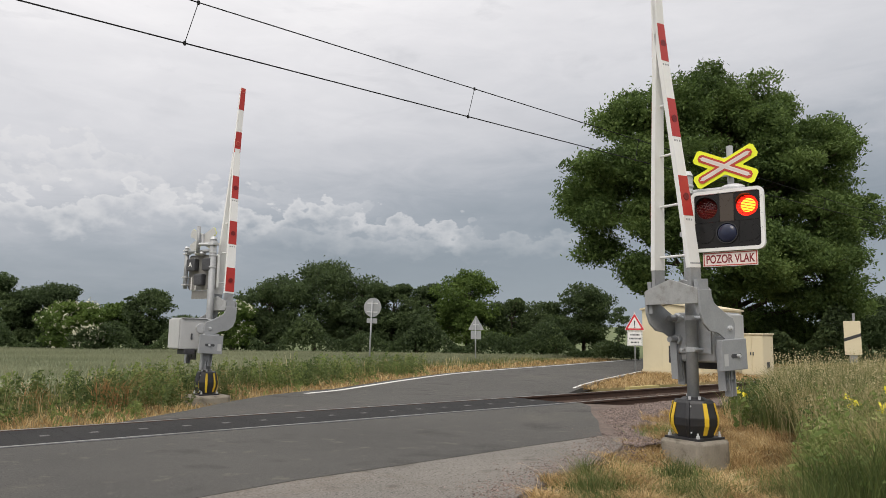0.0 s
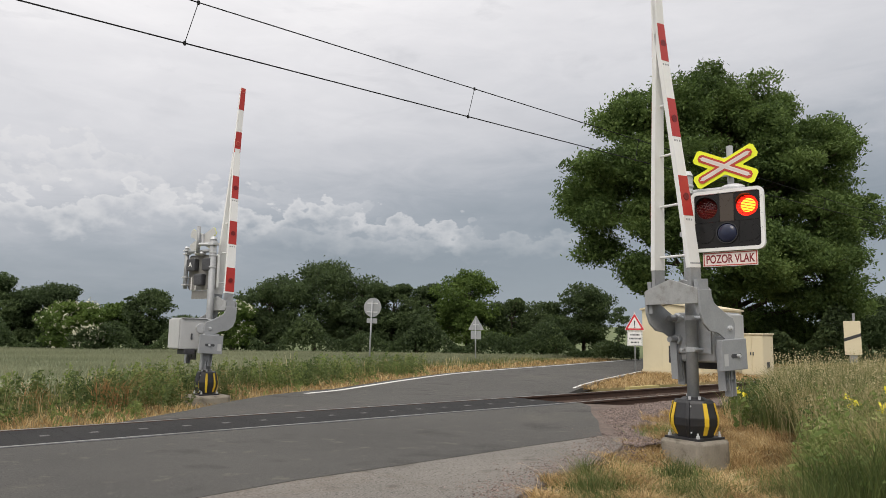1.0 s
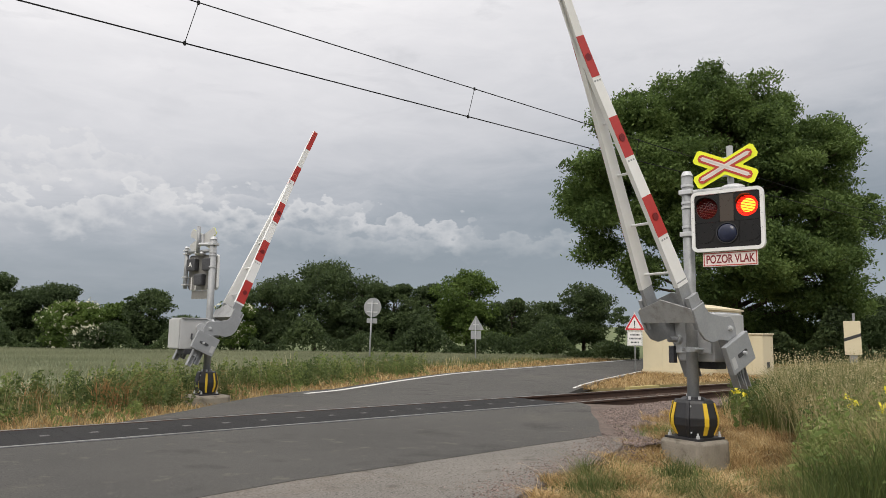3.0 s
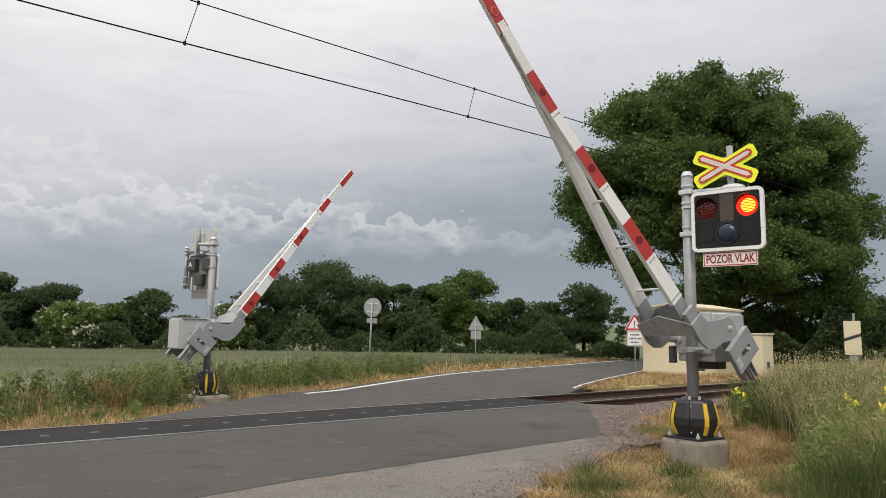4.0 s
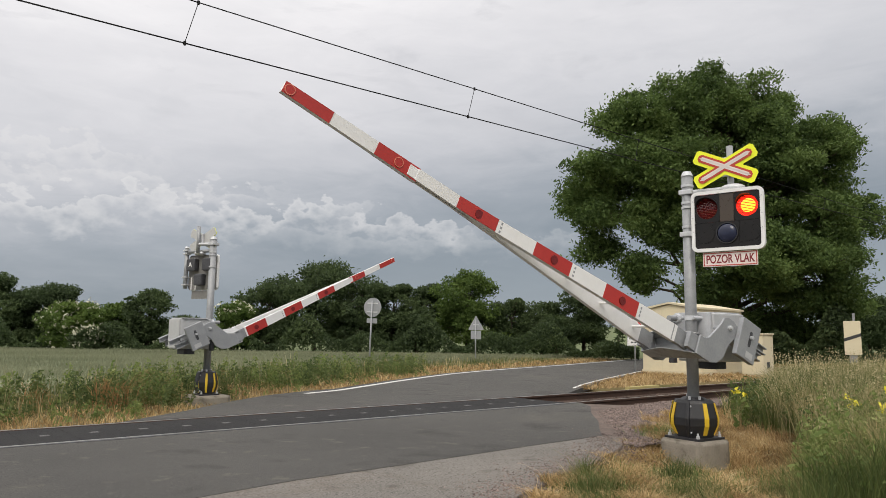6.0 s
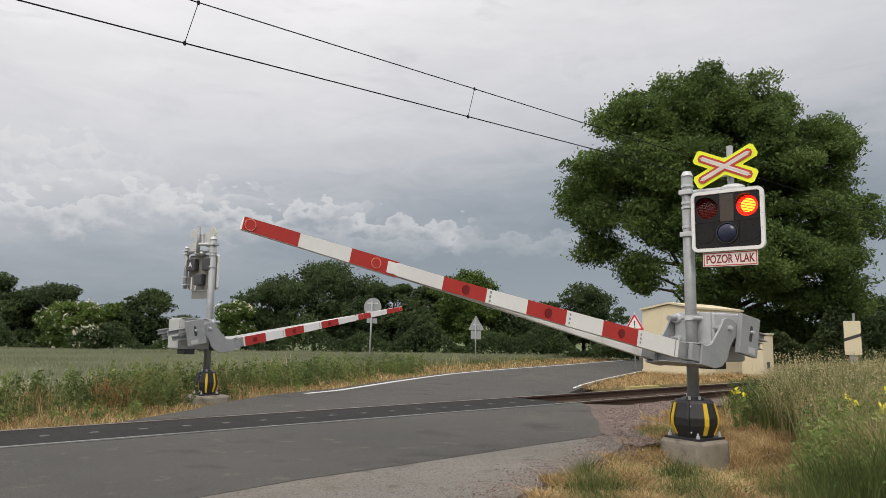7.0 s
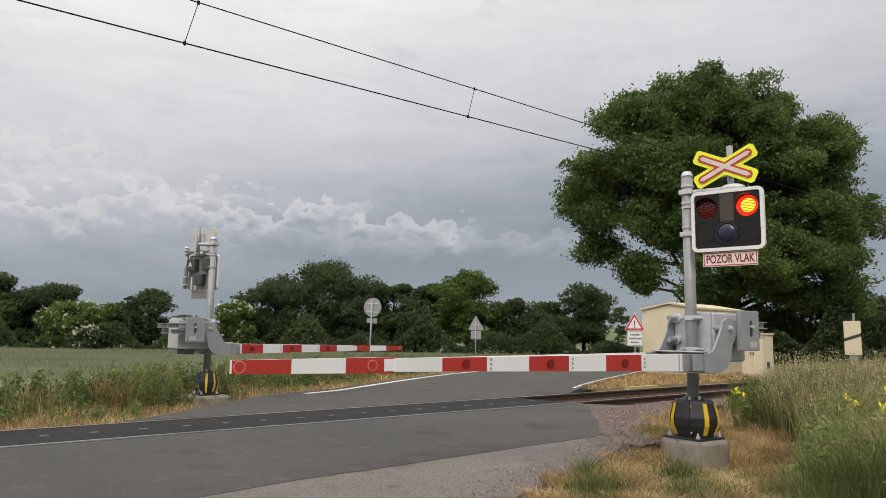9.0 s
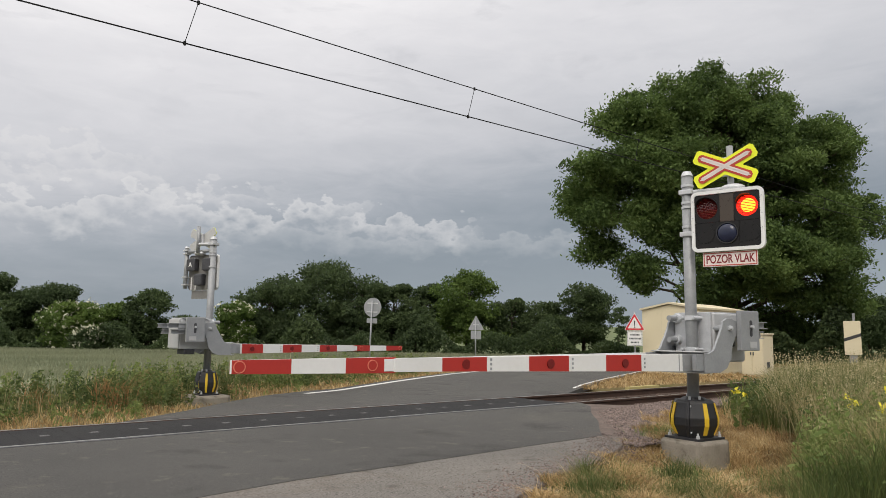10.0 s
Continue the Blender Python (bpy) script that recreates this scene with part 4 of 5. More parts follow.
    yn, yp = (yl - 0.09, yl) if ws > 0 else (yl, yl - 0.09)       # levers on the -y and +y side
    ym = (yp - yn) / 2
    roof = [(0.19, -yn - 0.01), (0.34, -yn - 0.02), (0.37, -yn), (0.495, ym), (0.37, yp), (0.34, yp + 0.005), (0.19, yp)]
    roof = [(x - ox, y) for x, y in roof]
    zlo, zhi = za - 0.115 - oz, za + 0.115 - oz
    boom = part("boom", prism(roof, "z", zlo - 0.012, zlo, 0.003), M_SPANGLE, root, "red and white striped barrier boom")
    boom.location = PIV
    part("fork_plate", prism(roof, "z", zhi, zhi + 0.012, 0.003), M_SPANGLE, boom)
    part("fork_web", box((0.20 - ox, -yn, zlo), (0.225 - ox, yp, zhi), 0.003), M_GREY, boom)
    # side levers: rounded head at the axle, neck sweeping down to the boom
    lever = [(0.15, 0.0), (0.12, 0.08), (0.05, 0.115), (-0.05, 0.115), (-0.12, 0.09), (-0.28, 0.085), (-0.28, -0.085), (-0.12, -0.10), (-0.05, -0.22), (-0.02, -0.37), (0.07, -0.48), (0.20, -0.53),
             (0.47, -0.53), (0.47, -0.30), (0.40, -0.30), (0.31, -0.26), (0.22, -0.12)]
    for s in (-1, 1):
        yl = yp if s > 0 else yn
        lv = part("side_lever", prism(lever, "y", s * yl, s * (yl + 0.03), 0.004), M_GREY, boom, "grey steel side lever")
        part("inner_flange", prism([(0.20, -0.50), (0.60, -0.50), (0.60, -0.31), (0.40, -0.31)], "y", s * (yl - 0.06), s * (yl - 0.004)), M_GREY, boom)
        bt = bmesh.new()
        rod((0, s * (yl + 0.028), 0), (0, s * (yl + 0.05), 0), 0.036, seg=6, bm=bt)
        rod((0, s * (yl + 0.048), 0), (0, s * (yl + 0.073), 0), 0.02, seg=10, bm=bt)
        part("axle_nut", bt, M_GALV, boom)
        part("tail_arm", box((-0.62, s * (yl - 0.035), -0.07), (-0.08, s * (yl - 0.004), 0.07), 0.006), M_GREY, boom)
        # adjusting rails on both levers, the counterweight slab on one
        for z in (0.0, -0.12):
            tr = bmesh.new()
            x1_ = (-0.72 if z == 0 else -0.64) - (0.10 if s == ws else 0.0)
            y0_, y1_ = sorted((s * (yl - 0.09), s * (yl - 0.0) + s * 0.01))
            box((x1_, y0_, z), (-0.10, y1_, z + 0.012), 0, tr)
            box((x1_, y0_, z + 0.078), (-0.10, y1_, z + 0.09), 0, tr)
            box((x1_, s * (yl - 0.045) - 0.006, z + 0.012), (-0.10, s * (yl - 0.045) + 0.006, z + 0.078), 0, tr)
            part("weight_rail", tr, M_GREY, boom)
        if s == ws:
            y0_, y1_ = sorted((s * (yl + 0.035), s * (yl + 0.10)))
            part("counterweight", box((-0.50, y0_, -0.27), (-0.13, y1_, 0.215), 0.010), M_GREY, boom, "thick grey counterweight slab")
            part("weight_label", box((-0.44, s * (yl + 0.1015) - 0.001, -0.24), (-0.30, s * (yl + 0.1015) + 0.001, -0.16)), M_LGREY, boom)
            part("weight_slot", prism([(-0.33 + a, b_) for a, b_ in round_rect(0.05, 0.20, 0.024)], "y", s * (yl + 0.101) - 0.002, s * (yl + 0.101) + 0.002), M_DARK, boom)
            part("weight_bolt", rod((-0.33, s * (yl + 0.095), 0.02), (-0.33, s * (yl + 0.14), 0.02), 0.022, seg=8), M_GALV, boom)
    tb = bmesh.new()
    rod((-0.40, -yn, 0.03), (-0.40, yp, 0.03), 0.03, bm=tb)
    part("tie_rod", tb, M_GREY, boom)

    # striped bars: two legs that close up to one slim end piece
    L = 0.5
    js = s0 + 6 * L                              # joint of legs and end piece
    conv = 3.62
    wide = lambda side_: 0.295 if side_ == ws else 0.215
    yb = lambda s, side_=1: wide(side_) * max(0.0, 1 - max(s - 0.7, 0) / (conv - 0.7))
    hh = lambda s: 0.106 - 0.046 * min(s / 4.3, 1.0) if s < 4.3 else 0.060
    th = 0.030
    zax = za - oz

    def leg_piece(a, b, side_, y_off, thick, grow, bmx):
        rows_ = []
        for s in (a, b):
            y = side_ * (yb(s, side_) + 0.012) + y_off
            h_ = hh(s) + grow
            x = s - ox
            rows_.append([bmx.verts.new((x, y - thick, zax - h_)), bmx.verts.new((x, y + thick, zax - h_)), bmx.verts.new((x, y + thick, zax + h_)), bmx.verts.new((x, y - thick, zax + h_))])
        for k in range(4):
            bmx.faces.new((rows_[0][k], rows_[0][(k + 1) % 4], rows_[1][(k + 1) % 4], rows_[1][k]))
        bmx.faces.new(rows_[0])
        bmx.faces.new(rows_[1])
        return bmx

    for s in (-1, 1):
        bx = bmesh.new()
        start = 0.62 if s0 > 0.9 else 0.55
        for a, b in ((start, 1.4), (1.4, 2.5), (2.5, conv), (conv, js + 0.02)):
            leg_piece(a, b, s, 0, th, 0, bx)
        bmesh.ops.remove_doubles(bx, verts=bx.verts, dist=0.0005)
        part("boom_leg", bx, M_WHITE, boom, "white boom leg")
        sl_ = bmesh.new()
        leg_piece(0.38, start + 0.06, s, 0, th - 0.004, -0.006, sl_)
        part("leg_sleeve", sl_, M_TUBE, boom, "grey metal sleeve")
        for k in range(3):
            a = s0 + 2 * k * L
            rp = leg_piece(a, a + L, s, s * (th + 0.0005), 0.0022, -0.001, bmesh.new())
            st = part("red_stripe", rp, M_RED, boom, "red reflective sheet")
            mid = a + L * 0.47
            yy = s * (yb(mid, s) + 0.012 + th)
            part("reflector", rod((mid - ox, yy, zax), (mid - ox, yy + s * 0.012, zax), 0.048, seg=20), M_DRED, boom, "dark red round reflector")
            for e in (a - 0.05, ):
                if e > start + 0.05:
                    dm = bmesh.new()
                    for zz in (-0.045, 0.0, 0.045):
                        y2 = s * (yb(e, s) + 0.012 + th)
                        box((e - ox - 0.011, min(y2, y2 + s * 0.003), zax + zz - 0.012), (e - ox + 0.011, max(y2, y2 + s * 0.003), zax + zz + 0.012), 0, dm)
                    part("rivets", dm, M_GREY, boom)
    for sp in (0.78, 1.42, 2.06, 2.70, 3.2):
        part("strut", rod((sp - ox, -yb(sp, -1) - 0.01, zax + 0.02), (sp - ox, yb(sp, 1) + 0.01, zax + 0.02), 0.016, seg=10), M_WHITE, boom)
    part("joint_plate", box((js - 0.5 - ox, -0.035, zax - 0.055), (js + 0.12 - ox, 0.035, zax + 0.055), 0.004), M_WHITE, boom)
    ex = bmesh.new()
    e2 = tip

    def slim(a, b, ty, grow, bmx, y0=0.0):
        hz = lambda s: 0.072 - 0.018 * max(0.0, (s - js)) / 1.5
        rows_ = []
        for s in (a, b):
            h_ = hz(s) + grow
            rows_.append([bmx.verts.new((s - ox, y0 - ty, zax - h_)), bmx.verts.new((s - ox, y0 + ty, zax - h_)), bmx.verts.new((s - ox, y0 + ty, zax + h_)), bmx.verts.new((s - ox, y0 - ty, zax + h_))])
        for k in range(4):
            bmx.faces.new((rows_[0][k], rows_[0][(k + 1) % 4], rows_[1][(k + 1) % 4], rows_[1][k]))
        bmx.faces.new(rows_[0])
        bmx.faces.new(rows_[1])
        return bmx

    part("end_piece", slim(js, e2, 0.026, 0, ex), M_WHITE, boom, "slim white end of the boom")
    for a in (js, js + 2 * L):
        for s in (-1, 1):
            part("red_stripe", slim(a + 0.002, min(a + L, e2 + 0.004), 0.002, 0.0005, bmesh.new(), s * 0.0275), M_RED, boom, "red reflective sheet")
            mid = a + (0.24 if a == js else 0.44)
            part("reflector", rod((mid - ox, s * 0.028, zax), (mid - ox, s * 0.036, zax), 0.042, seg=20), M_RED, boom, "round red lamp on the boom")
            rg = ring_prism([(mid - ox + 0.05 * math.cos(q), zax + 0.05 * math.sin(q)) for q in np.linspace(0, 2 * np.pi, 25)[:-1]],
                            [(mid - ox + 0.043 * math.cos(q), zax + 0.043 * math.sin(q)) for q in np.linspace(0, 2 * np.pi, 25)[:-1]], "y", min(s * 0.028, s * 0.037), max(s * 0.028, s * 0.037))
            part("reflector_ring", rg, M_RING, boom)
    signal_head(root, with_dimming)
    return root, boom


near_m = pose(8.115, 4.786, 0.106, 0, 0, 180 - 6.75)
far_m = pose(5.776, 14.325, 0.051, 0, 0, 1.755)
near_barrier, near_boom = barrier("barrier", near_m, 1.257, 5.757, "half barrier with striped boom, warning lights and yellow cross", True, 1, -0.12, 0.425, 1.0, 3.28)
far_barrier, far_boom = barrier("barrier", far_m, 0.586, 5.09, "half barrier across the track seen from behind", False, -1, -0.20, 0.475, 0.80, 3.20)


def concrete_block(m, w, label):
    bm = bmesh.new()
    bmesh.ops.create_cube(bm, size=1, matrix=Matrix.LocRotScale((0, 0, -0.2), None, (w, w, 0.4)))
    bmesh.ops.subdivide_edges(bm, edges=bm.edges[:], cuts=7, use_grid_fill=True)
    bmesh.ops.bevel(bm, geom=[e for e in bm.edges if len(e.link_faces) == 2 and e.calc_face_angle() > 1], offset=0.022, segments=2, affect="EDGES")
    for v in bm.verts:
        k = noise.noise(v.co * 5.0) * 0.014 + noise.noise(v.co * 17.0) * 0.006
        if v.co.z < -0.01:
            v.co.x += k * (1 if v.co.x > 0 else -1)
            v.co.y += k * (1 if v.co.y > 0 else -1)
    ob = part("concrete_block", bm, M_CONC, None, "", True)
    ob.matrix_basis = m
    return tagged(ob, label, "foundation")


concrete_block(near_m @ pose(0.02, 0.02, -0.001), 0.58, "stained grey concrete foundation block in dry grass")
concrete_block(far_m @ pose(0, 0, -0.001), 0.76, "rough concrete foundation block at the road edge")


# ---------------------------------------------------------------- relay house, cabinet, signs
def relay_house():
    x0, x1, y0, y1, e, a = 24.5, 27.7, 14.1, 16.6, 2.44, 2.66
    root = tagged(new("relay_house"), "cream rendered relay house with a low gabled roof beside the track", "small building")
    my = (y0 + y1) / 2
    wl = part("wall", prism([(y0, -0.25), (y1, -0.25), (y1, e), (my, a - 0.03), (y0, e)], "x", x0, x1), M_HOUSE, root)
    rf = bmesh.new()
    for s in (-1, 1):
        ye = my + s * ((y1 - y0) / 2 + 0.06)
        prism([(my, a), (ye, e - 0.01), (ye, e + 0.06), (my, a + 0.07)], "x", x0 - 0.08, x1 + 0.08, bm=rf)
    part("roof", rf, M_HROOF, root, "cream roof slabs with a small overhang")
    ring = ring_prism([(x0 - 0.03, y0 - 0.03), (x1 + 0.03, y0 - 0.03), (x1 + 0.03, y1 + 0.03), (x0 - 0.03, y1 + 0.03)], [(x0 + 0.1, y0 + 0.1), (x1 - 0.1, y0 + 0.1), (x1 - 0.1, y1 - 0.1), (x0 + 0.1, y1 - 0.1)], "z", -0.2, 0.1)
    part("plinth", ring, M_HROOF, root)
    d = part("door", box((x0 + 1.1, y0 - 0.035, 0.1), (x0 + 2.0, y0 - 0.005, 2.1), 0.008), M_HROOF, root, "cream metal door")
    part("door_handle", box((x0 + 1.15, y0 - 0.07, 1.02), (x0 + 1.27, y0 - 0.036, 1.05), 0.006), M_DARK, d)
    part("vent", box((x0 + 2.4, y0 - 0.03, 1.75), (x0 + 2.8, y0 - 0.005, 2.0), 0.006), M_DARK, root)
    part("wall_joint", box((x0 - 0.006, my + 0.36, 0.1), (x0 - 0.001, my + 0.374, e - 0.02)), M_HROOF, root)


relay_house()


def cabinet():
    root = tagged(new("trackside_cabinet"), "cream metal trackside cabinet with closed doors", "cabinet")
    root.matrix_basis = pose(26.35, 12.85, 0)
    part("body", box((-0.40, -0.42, -0.15), (0.40, 0.42, 1.50), 0.015), M_HOUSE, root)
    part("lid", box((-0.44, -0.46, 1.50), (0.44, 0.46, 1.56), 0.012), M_HROOF, root)
    for s in (-1, 1):
        d = part("door", box((-0.418, 0.01 if s > 0 else -0.40, 0.05), (-0.402, 0.40 if s > 0 else -0.01, 1.46), 0.006), M_HOUSE, root)
        part("lock", box((-0.435, s * 0.05 - 0.02, 0.74), (-0.418, s * 0.05 + 0.02, 0.86), 0.004), M_DARK, d)
    part("side_plate", box((-0.15, -0.436, 0.25), (0.05, -0.422, 0.50), 0.004), M_DARK, root)


cabinet()


def tri(w, r=0.04):
    h = w * 0.866
    c = [(-w / 2, 0), (w / 2, 0), (0, h)]
    out = []
    for i, (x, z) in enumerate(c):
        for k in (-1, 1):
            j = c[(i + k) % 3]
            L = math.hypot(j[0] - x, j[1] - z)
            out.append((x + (j[0] - x) * r / L, z + (j[1] - z) * r / L))
    return out


def scaled(poly, k, cx, cz):
    return [(cx + (x - cx) * k, cz + (z - cz) * k) for x, z in poly]


def warning_sign():
    """Faces the camera's side of the road; text rows are unreadable bars."""
    root = tagged(new("road_sign"), "red bordered warning triangle over a white text plate", "road sign")
    root.matrix_basis = Matrix.Translation(G(28.0, 7.60)) @ pose(0, 0, 0, 0, 0, -58)
    part("post", rod((0, 0.03, -0.2), (0, 0.03, 2.36), 0.03), M_TUBE, root, smooth=True)
    T = [(x, z + 1.62) for x, z in tri(0.80)]
    cz = 1.62 + 0.8 * 0.866 / 3
    s = part("triangle", prism(T, "y", -0.006, 0.0), M_SIGNW, root, "white edged warning triangle")
    part("red_border", prism(scaled(T, 0.94, 0, cz), "y", -0.009, -0.0065), M_WARNRED, s)
    part("white_field", prism(scaled(T, 0.66, 0, cz), "y", -0.012, -0.0095), M_SIGNW, s)
    ex = bmesh.new()
    prism([(-0.028, 2.0), (0.028, 2.0), (0.016, 1.80), (-0.016, 1.80)], "y", -0.015, -0.0125, bm=ex)
    rod((0, -0.0125, 1.745), (0, -0.015, 1.745), 0.028, bm=ex)
    part("exclamation_mark", ex, M_INK, s)
    p = part("text_plate", box((-0.29, -0.006, 1.02), (0.29, 0.0, 1.58)), M_SIGNW, root, "white plate with three dark text rows")
    part("plate_border", ring_prism([(-0.275, 1.035), (0.275, 1.035), (0.275, 1.565), (-0.275, 1.565)], [(-0.262, 1.048), (0.262, 1.048), (0.262, 1.552), (-0.262, 1.552)], "y", -0.009, -0.0065), M_INK, p)
    for z, w in ((1.45, 0.17), (1.30, 0.21), (1.15, 0.15)):
        b = bmesh.new()
        k = -w
        while k < w:
            box((k, -0.009, z - 0.032), (k + 0.038, -0.0065, z + 0.032), 0, b)
            k += 0.052
        part("text_bar", b, M_DARK, p)


warning_sign()


def back_sign(m, shape, zc_, label):
    root = tagged(new("road_sign"), label, "road sign")
    root.matrix_basis = m
    part("post", rod((0, -0.04, -0.2), (0, -0.04, zc_ + 0.22), 0.032), M_TUBE, root, smooth=True)
    if shape == "round":
        s = part("disc", rod((0, 0, zc_), (0, 0.02, zc_), 0.35, seg=40), M_BACK, root, "plain grey back of a round sign")
        for z in (-0.17, 0.15):
            part("rail", box((-0.22, -0.02, zc_ + z - 0.02), (0.22, -0.002, zc_ + z + 0.02), 0.004), M_GALV, s)
        part("small_plate", box((-0.21, 0, zc_ - 0.58), (0.21, 0.015, zc_ - 0.40), 0.004), M_BACK, root)
    else:
        T = [(x, z + zc_ - 0.35) for x, z in tri(0.88)]
        s = part("triangle", prism(T, "y", 0.0, 0.015), M_BACK, root, "plain grey back of a warning triangle")
        part("rail", box((-0.16, -0.02, zc_ - 0.10), (0.16, -0.002, zc_ - 0.06), 0.004), M_GALV, s)
        part("lower_plate", box((-0.28, 0, zc_ - 0.83), (0.28, 0.015, zc_ - 0.38), 0.004), M_BACK, root)


back_sign(Matrix.Translation(G(26.0, -2.62)) @ pose(0, 0, 0, 0, 1.6, -62), "round", 2.31, "round road sign on a grey post seen from behind")
back_sign(Matrix.Translation(G(37.0, 1.77)) @ pose(0, 0, 0, 0, 0, -62), "tri", 1.98, "triangular road sign with lower plate seen from behind")


def marker_board():
    root = tagged(new("trackside_board"), "cream trackside board with a black diagonal bar on a grey post", "railway sign")
    root.matrix_basis = Matrix.Translation(G(20.0, 11.56)) @ pose(0, 0, 0, 0, 0, -70)
    part("post", box((-0.10, 0.03, -0.2), (0.10, 0.12, 1.0), 0.01), M_TUBE, root)
    part("upper_post", rod((0.05, 0.04, 0.9), (0.05, 0.04, 2.10), 0.035), M_TUBE, root)
    b = part("board", box((-0.21, -0.01, 0.93), (0.21, 0.01, 1.88), 0.006), M_HOUSE, root, "cream board")
    part("black_bar", prism([(-0.21, 1.30), (0.21, 1.45), (0.21, 1.54), (-0.21, 1.39)], "y", -0.014, -0.0105), M_INK, b)


marker_board()
part_ob = tagged(part("timber_beam", box((-0.8, -0.06, 0.0), (0.8, 0.06, 0.09), 0.012), M_BEAM), "faded yellow beam lying in dry grass beside the track", "beam")
part_ob.matrix_basis = pose(17.3, 11.75, -0.1, 0, 0, 3)


# ---------------------------------------------------------------- trees
def lobes_in(masses, n, seed, rl):
    """Foliage lobes near the skin of every mass; also the number of each lobe's mass."""
    r = np.random.default_rng(seed)
    C, R, K = [], [], []
    size = [(m[1][0] * m[1][2]) ** 1.15 for m in masses]
    for i, (c, rad) in enumerate(masses):
        k = max(3, round(n * size[i] / sum(size)))
        v = r.normal(size=(k, 3))
        v /= np.linalg.norm(v, axis=1)[:, None]
        v *= r.uniform(0.25, 1.0, (k, 1)) ** 0.4
        lr = rl * r.uniform(0.6, 1.3, k)
        C.append(np.array(c) + v * np.maximum(np.array(rad) - lr[:, None] * 0.7, 0.12))
        R.append(lr)
        K += [i] * k
    return np.concatenate(C), np.concatenate(R), K


def tree(base, masses, n_lobes, lobe_r, n_leaves, leaf, material, seed, trunk_r, label, blossom=0, group="", flat=0.8, loose=0.15):
    """Tapered trunk, a bent limb to every mass, twigs to every lobe, and a crown of single leaves round the twigs."""
    global rng
    rng = np.random.default_rng(seed)
    C, R, K = lobes_in(masses, n_lobes, seed, lobe_r)
    root = tagged(new("tree"), label, "tree", group)
    root.location = base
    top = max(c[2] for c, _ in masses)
    wood = bmesh.new()
    fork = Vector((0, 0, top * 0.40))
    rod((0, 0, -0.3), fork, trunk_r, trunk_r * 0.75, seg=10, bm=wood, caps=False)
    rod(fork, (0.1, 0, top * 0.9), trunk_r * 0.7, trunk_r * 0.2, seg=8, bm=wood, caps=False)
    limbs = []
    for c, rad in masses:
        p0 = Vector((0, 0, max(0.3, min(top * 0.75, c[2] * rng.uniform(0.45, 0.7)))))
        p3 = Vector(c)
        bend = Vector(rng.normal(0, 0.06, 3)) * (p3 - p0).length
        p1, p2 = p0.lerp(p3, 0.35) + bend + Vector((0, 0, 0.12)), p0.lerp(p3, 0.7) - bend * 0.6 + Vector((0, 0, 0.1))
        for a, b, r0, r1 in ((p0, p1, 0.36, 0.27), (p1, p2, 0.27, 0.18), (p2, p3, 0.18, 0.09)):
            rod(a, b, trunk_r * r0, trunk_r * r1, seg=6, bm=wood, caps=False)
        limbs.append((p1, p2, p3))
    for c, r, k in zip(C, R, K):
        p2 = Vector(c)
        p0 = min((limbs[k][1].lerp(limbs[k][2], u_) for u_ in (0.0, 0.4, 0.8)), key=lambda p: (p - p2).length)
        p1 = (p0 + p2) / 2 + Vector(rng.normal(0, 0.10, 3)) * (p2 - p0).length
        rod(p0, p1, trunk_r * 0.10, trunk_r * 0.07, seg=5, bm=wood, caps=False)
        rod(p1, p2, trunk_r * 0.07, trunk_r * 0.03, seg=4, bm=wood, caps=False)
    part("trunk", wood, M_BARK, root, "dark trunk and limbs", True)
    w = R ** 2
    pick = rng.choice(len(C), n_leaves, p=w / w.sum())
    # twigs: leaves cluster round points on the lobe
    tw = 40
    d = rng.normal(size=(len(C), tw, 3))
    d /= np.linalg.norm(d, axis=2)[..., None]
    d *= rng.uniform(0.3, 1.0, (len(C), tw, 1)) ** 0.5
    T = C[:, None] + d * R[:, None, None] * np.array([1.1, 1.1, flat])
    k = rng.integers(0, tw, n_leaves)
    spread = loose * R[pick][:, None] * rng.normal(size=(n_leaves, 3)) * np.array([1.25, 1.25, 0.7])
    c = T[pick, k] + spread
    c = c[c[:, 2] > 0.15]
    q = leaf_quads(c, np.full(len(c), leaf))
    me = raw_mesh("crown", q, np.full(len(q), 4), material)
    cr = new("crown", me)
    cr.parent = root
    if blossom:
        pick = rng.choice(len(C), blossom, p=w / w.sum())
        d = rng.normal(size=(blossom, 3))
        d /= np.linalg.norm(d, axis=1)[:, None]
        d = d + np.array([0, 0, 0.45])
        c = C[pick] + d / np.linalg.norm(d, axis=1)[:, None] * R[pick][:, None] * 1.02
        q = np.concatenate([leaf_quads(c + rng.normal(0, 0.06, c.shape), np.full(len(c), 0.10)) for _ in range(4)])
        fl = new("blossom", raw_mesh("blossom", q, np.full(len(q), 4), M_FLOWER))
        fl.parent = root
        fl["label"] = "flat cream flower heads"
    return root


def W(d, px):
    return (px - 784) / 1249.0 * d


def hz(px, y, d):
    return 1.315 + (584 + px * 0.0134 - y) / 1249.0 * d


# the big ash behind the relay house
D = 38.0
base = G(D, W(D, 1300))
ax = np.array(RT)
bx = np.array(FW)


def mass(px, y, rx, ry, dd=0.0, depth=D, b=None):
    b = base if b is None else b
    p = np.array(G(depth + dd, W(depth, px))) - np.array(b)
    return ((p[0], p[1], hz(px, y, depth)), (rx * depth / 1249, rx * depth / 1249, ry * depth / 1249))


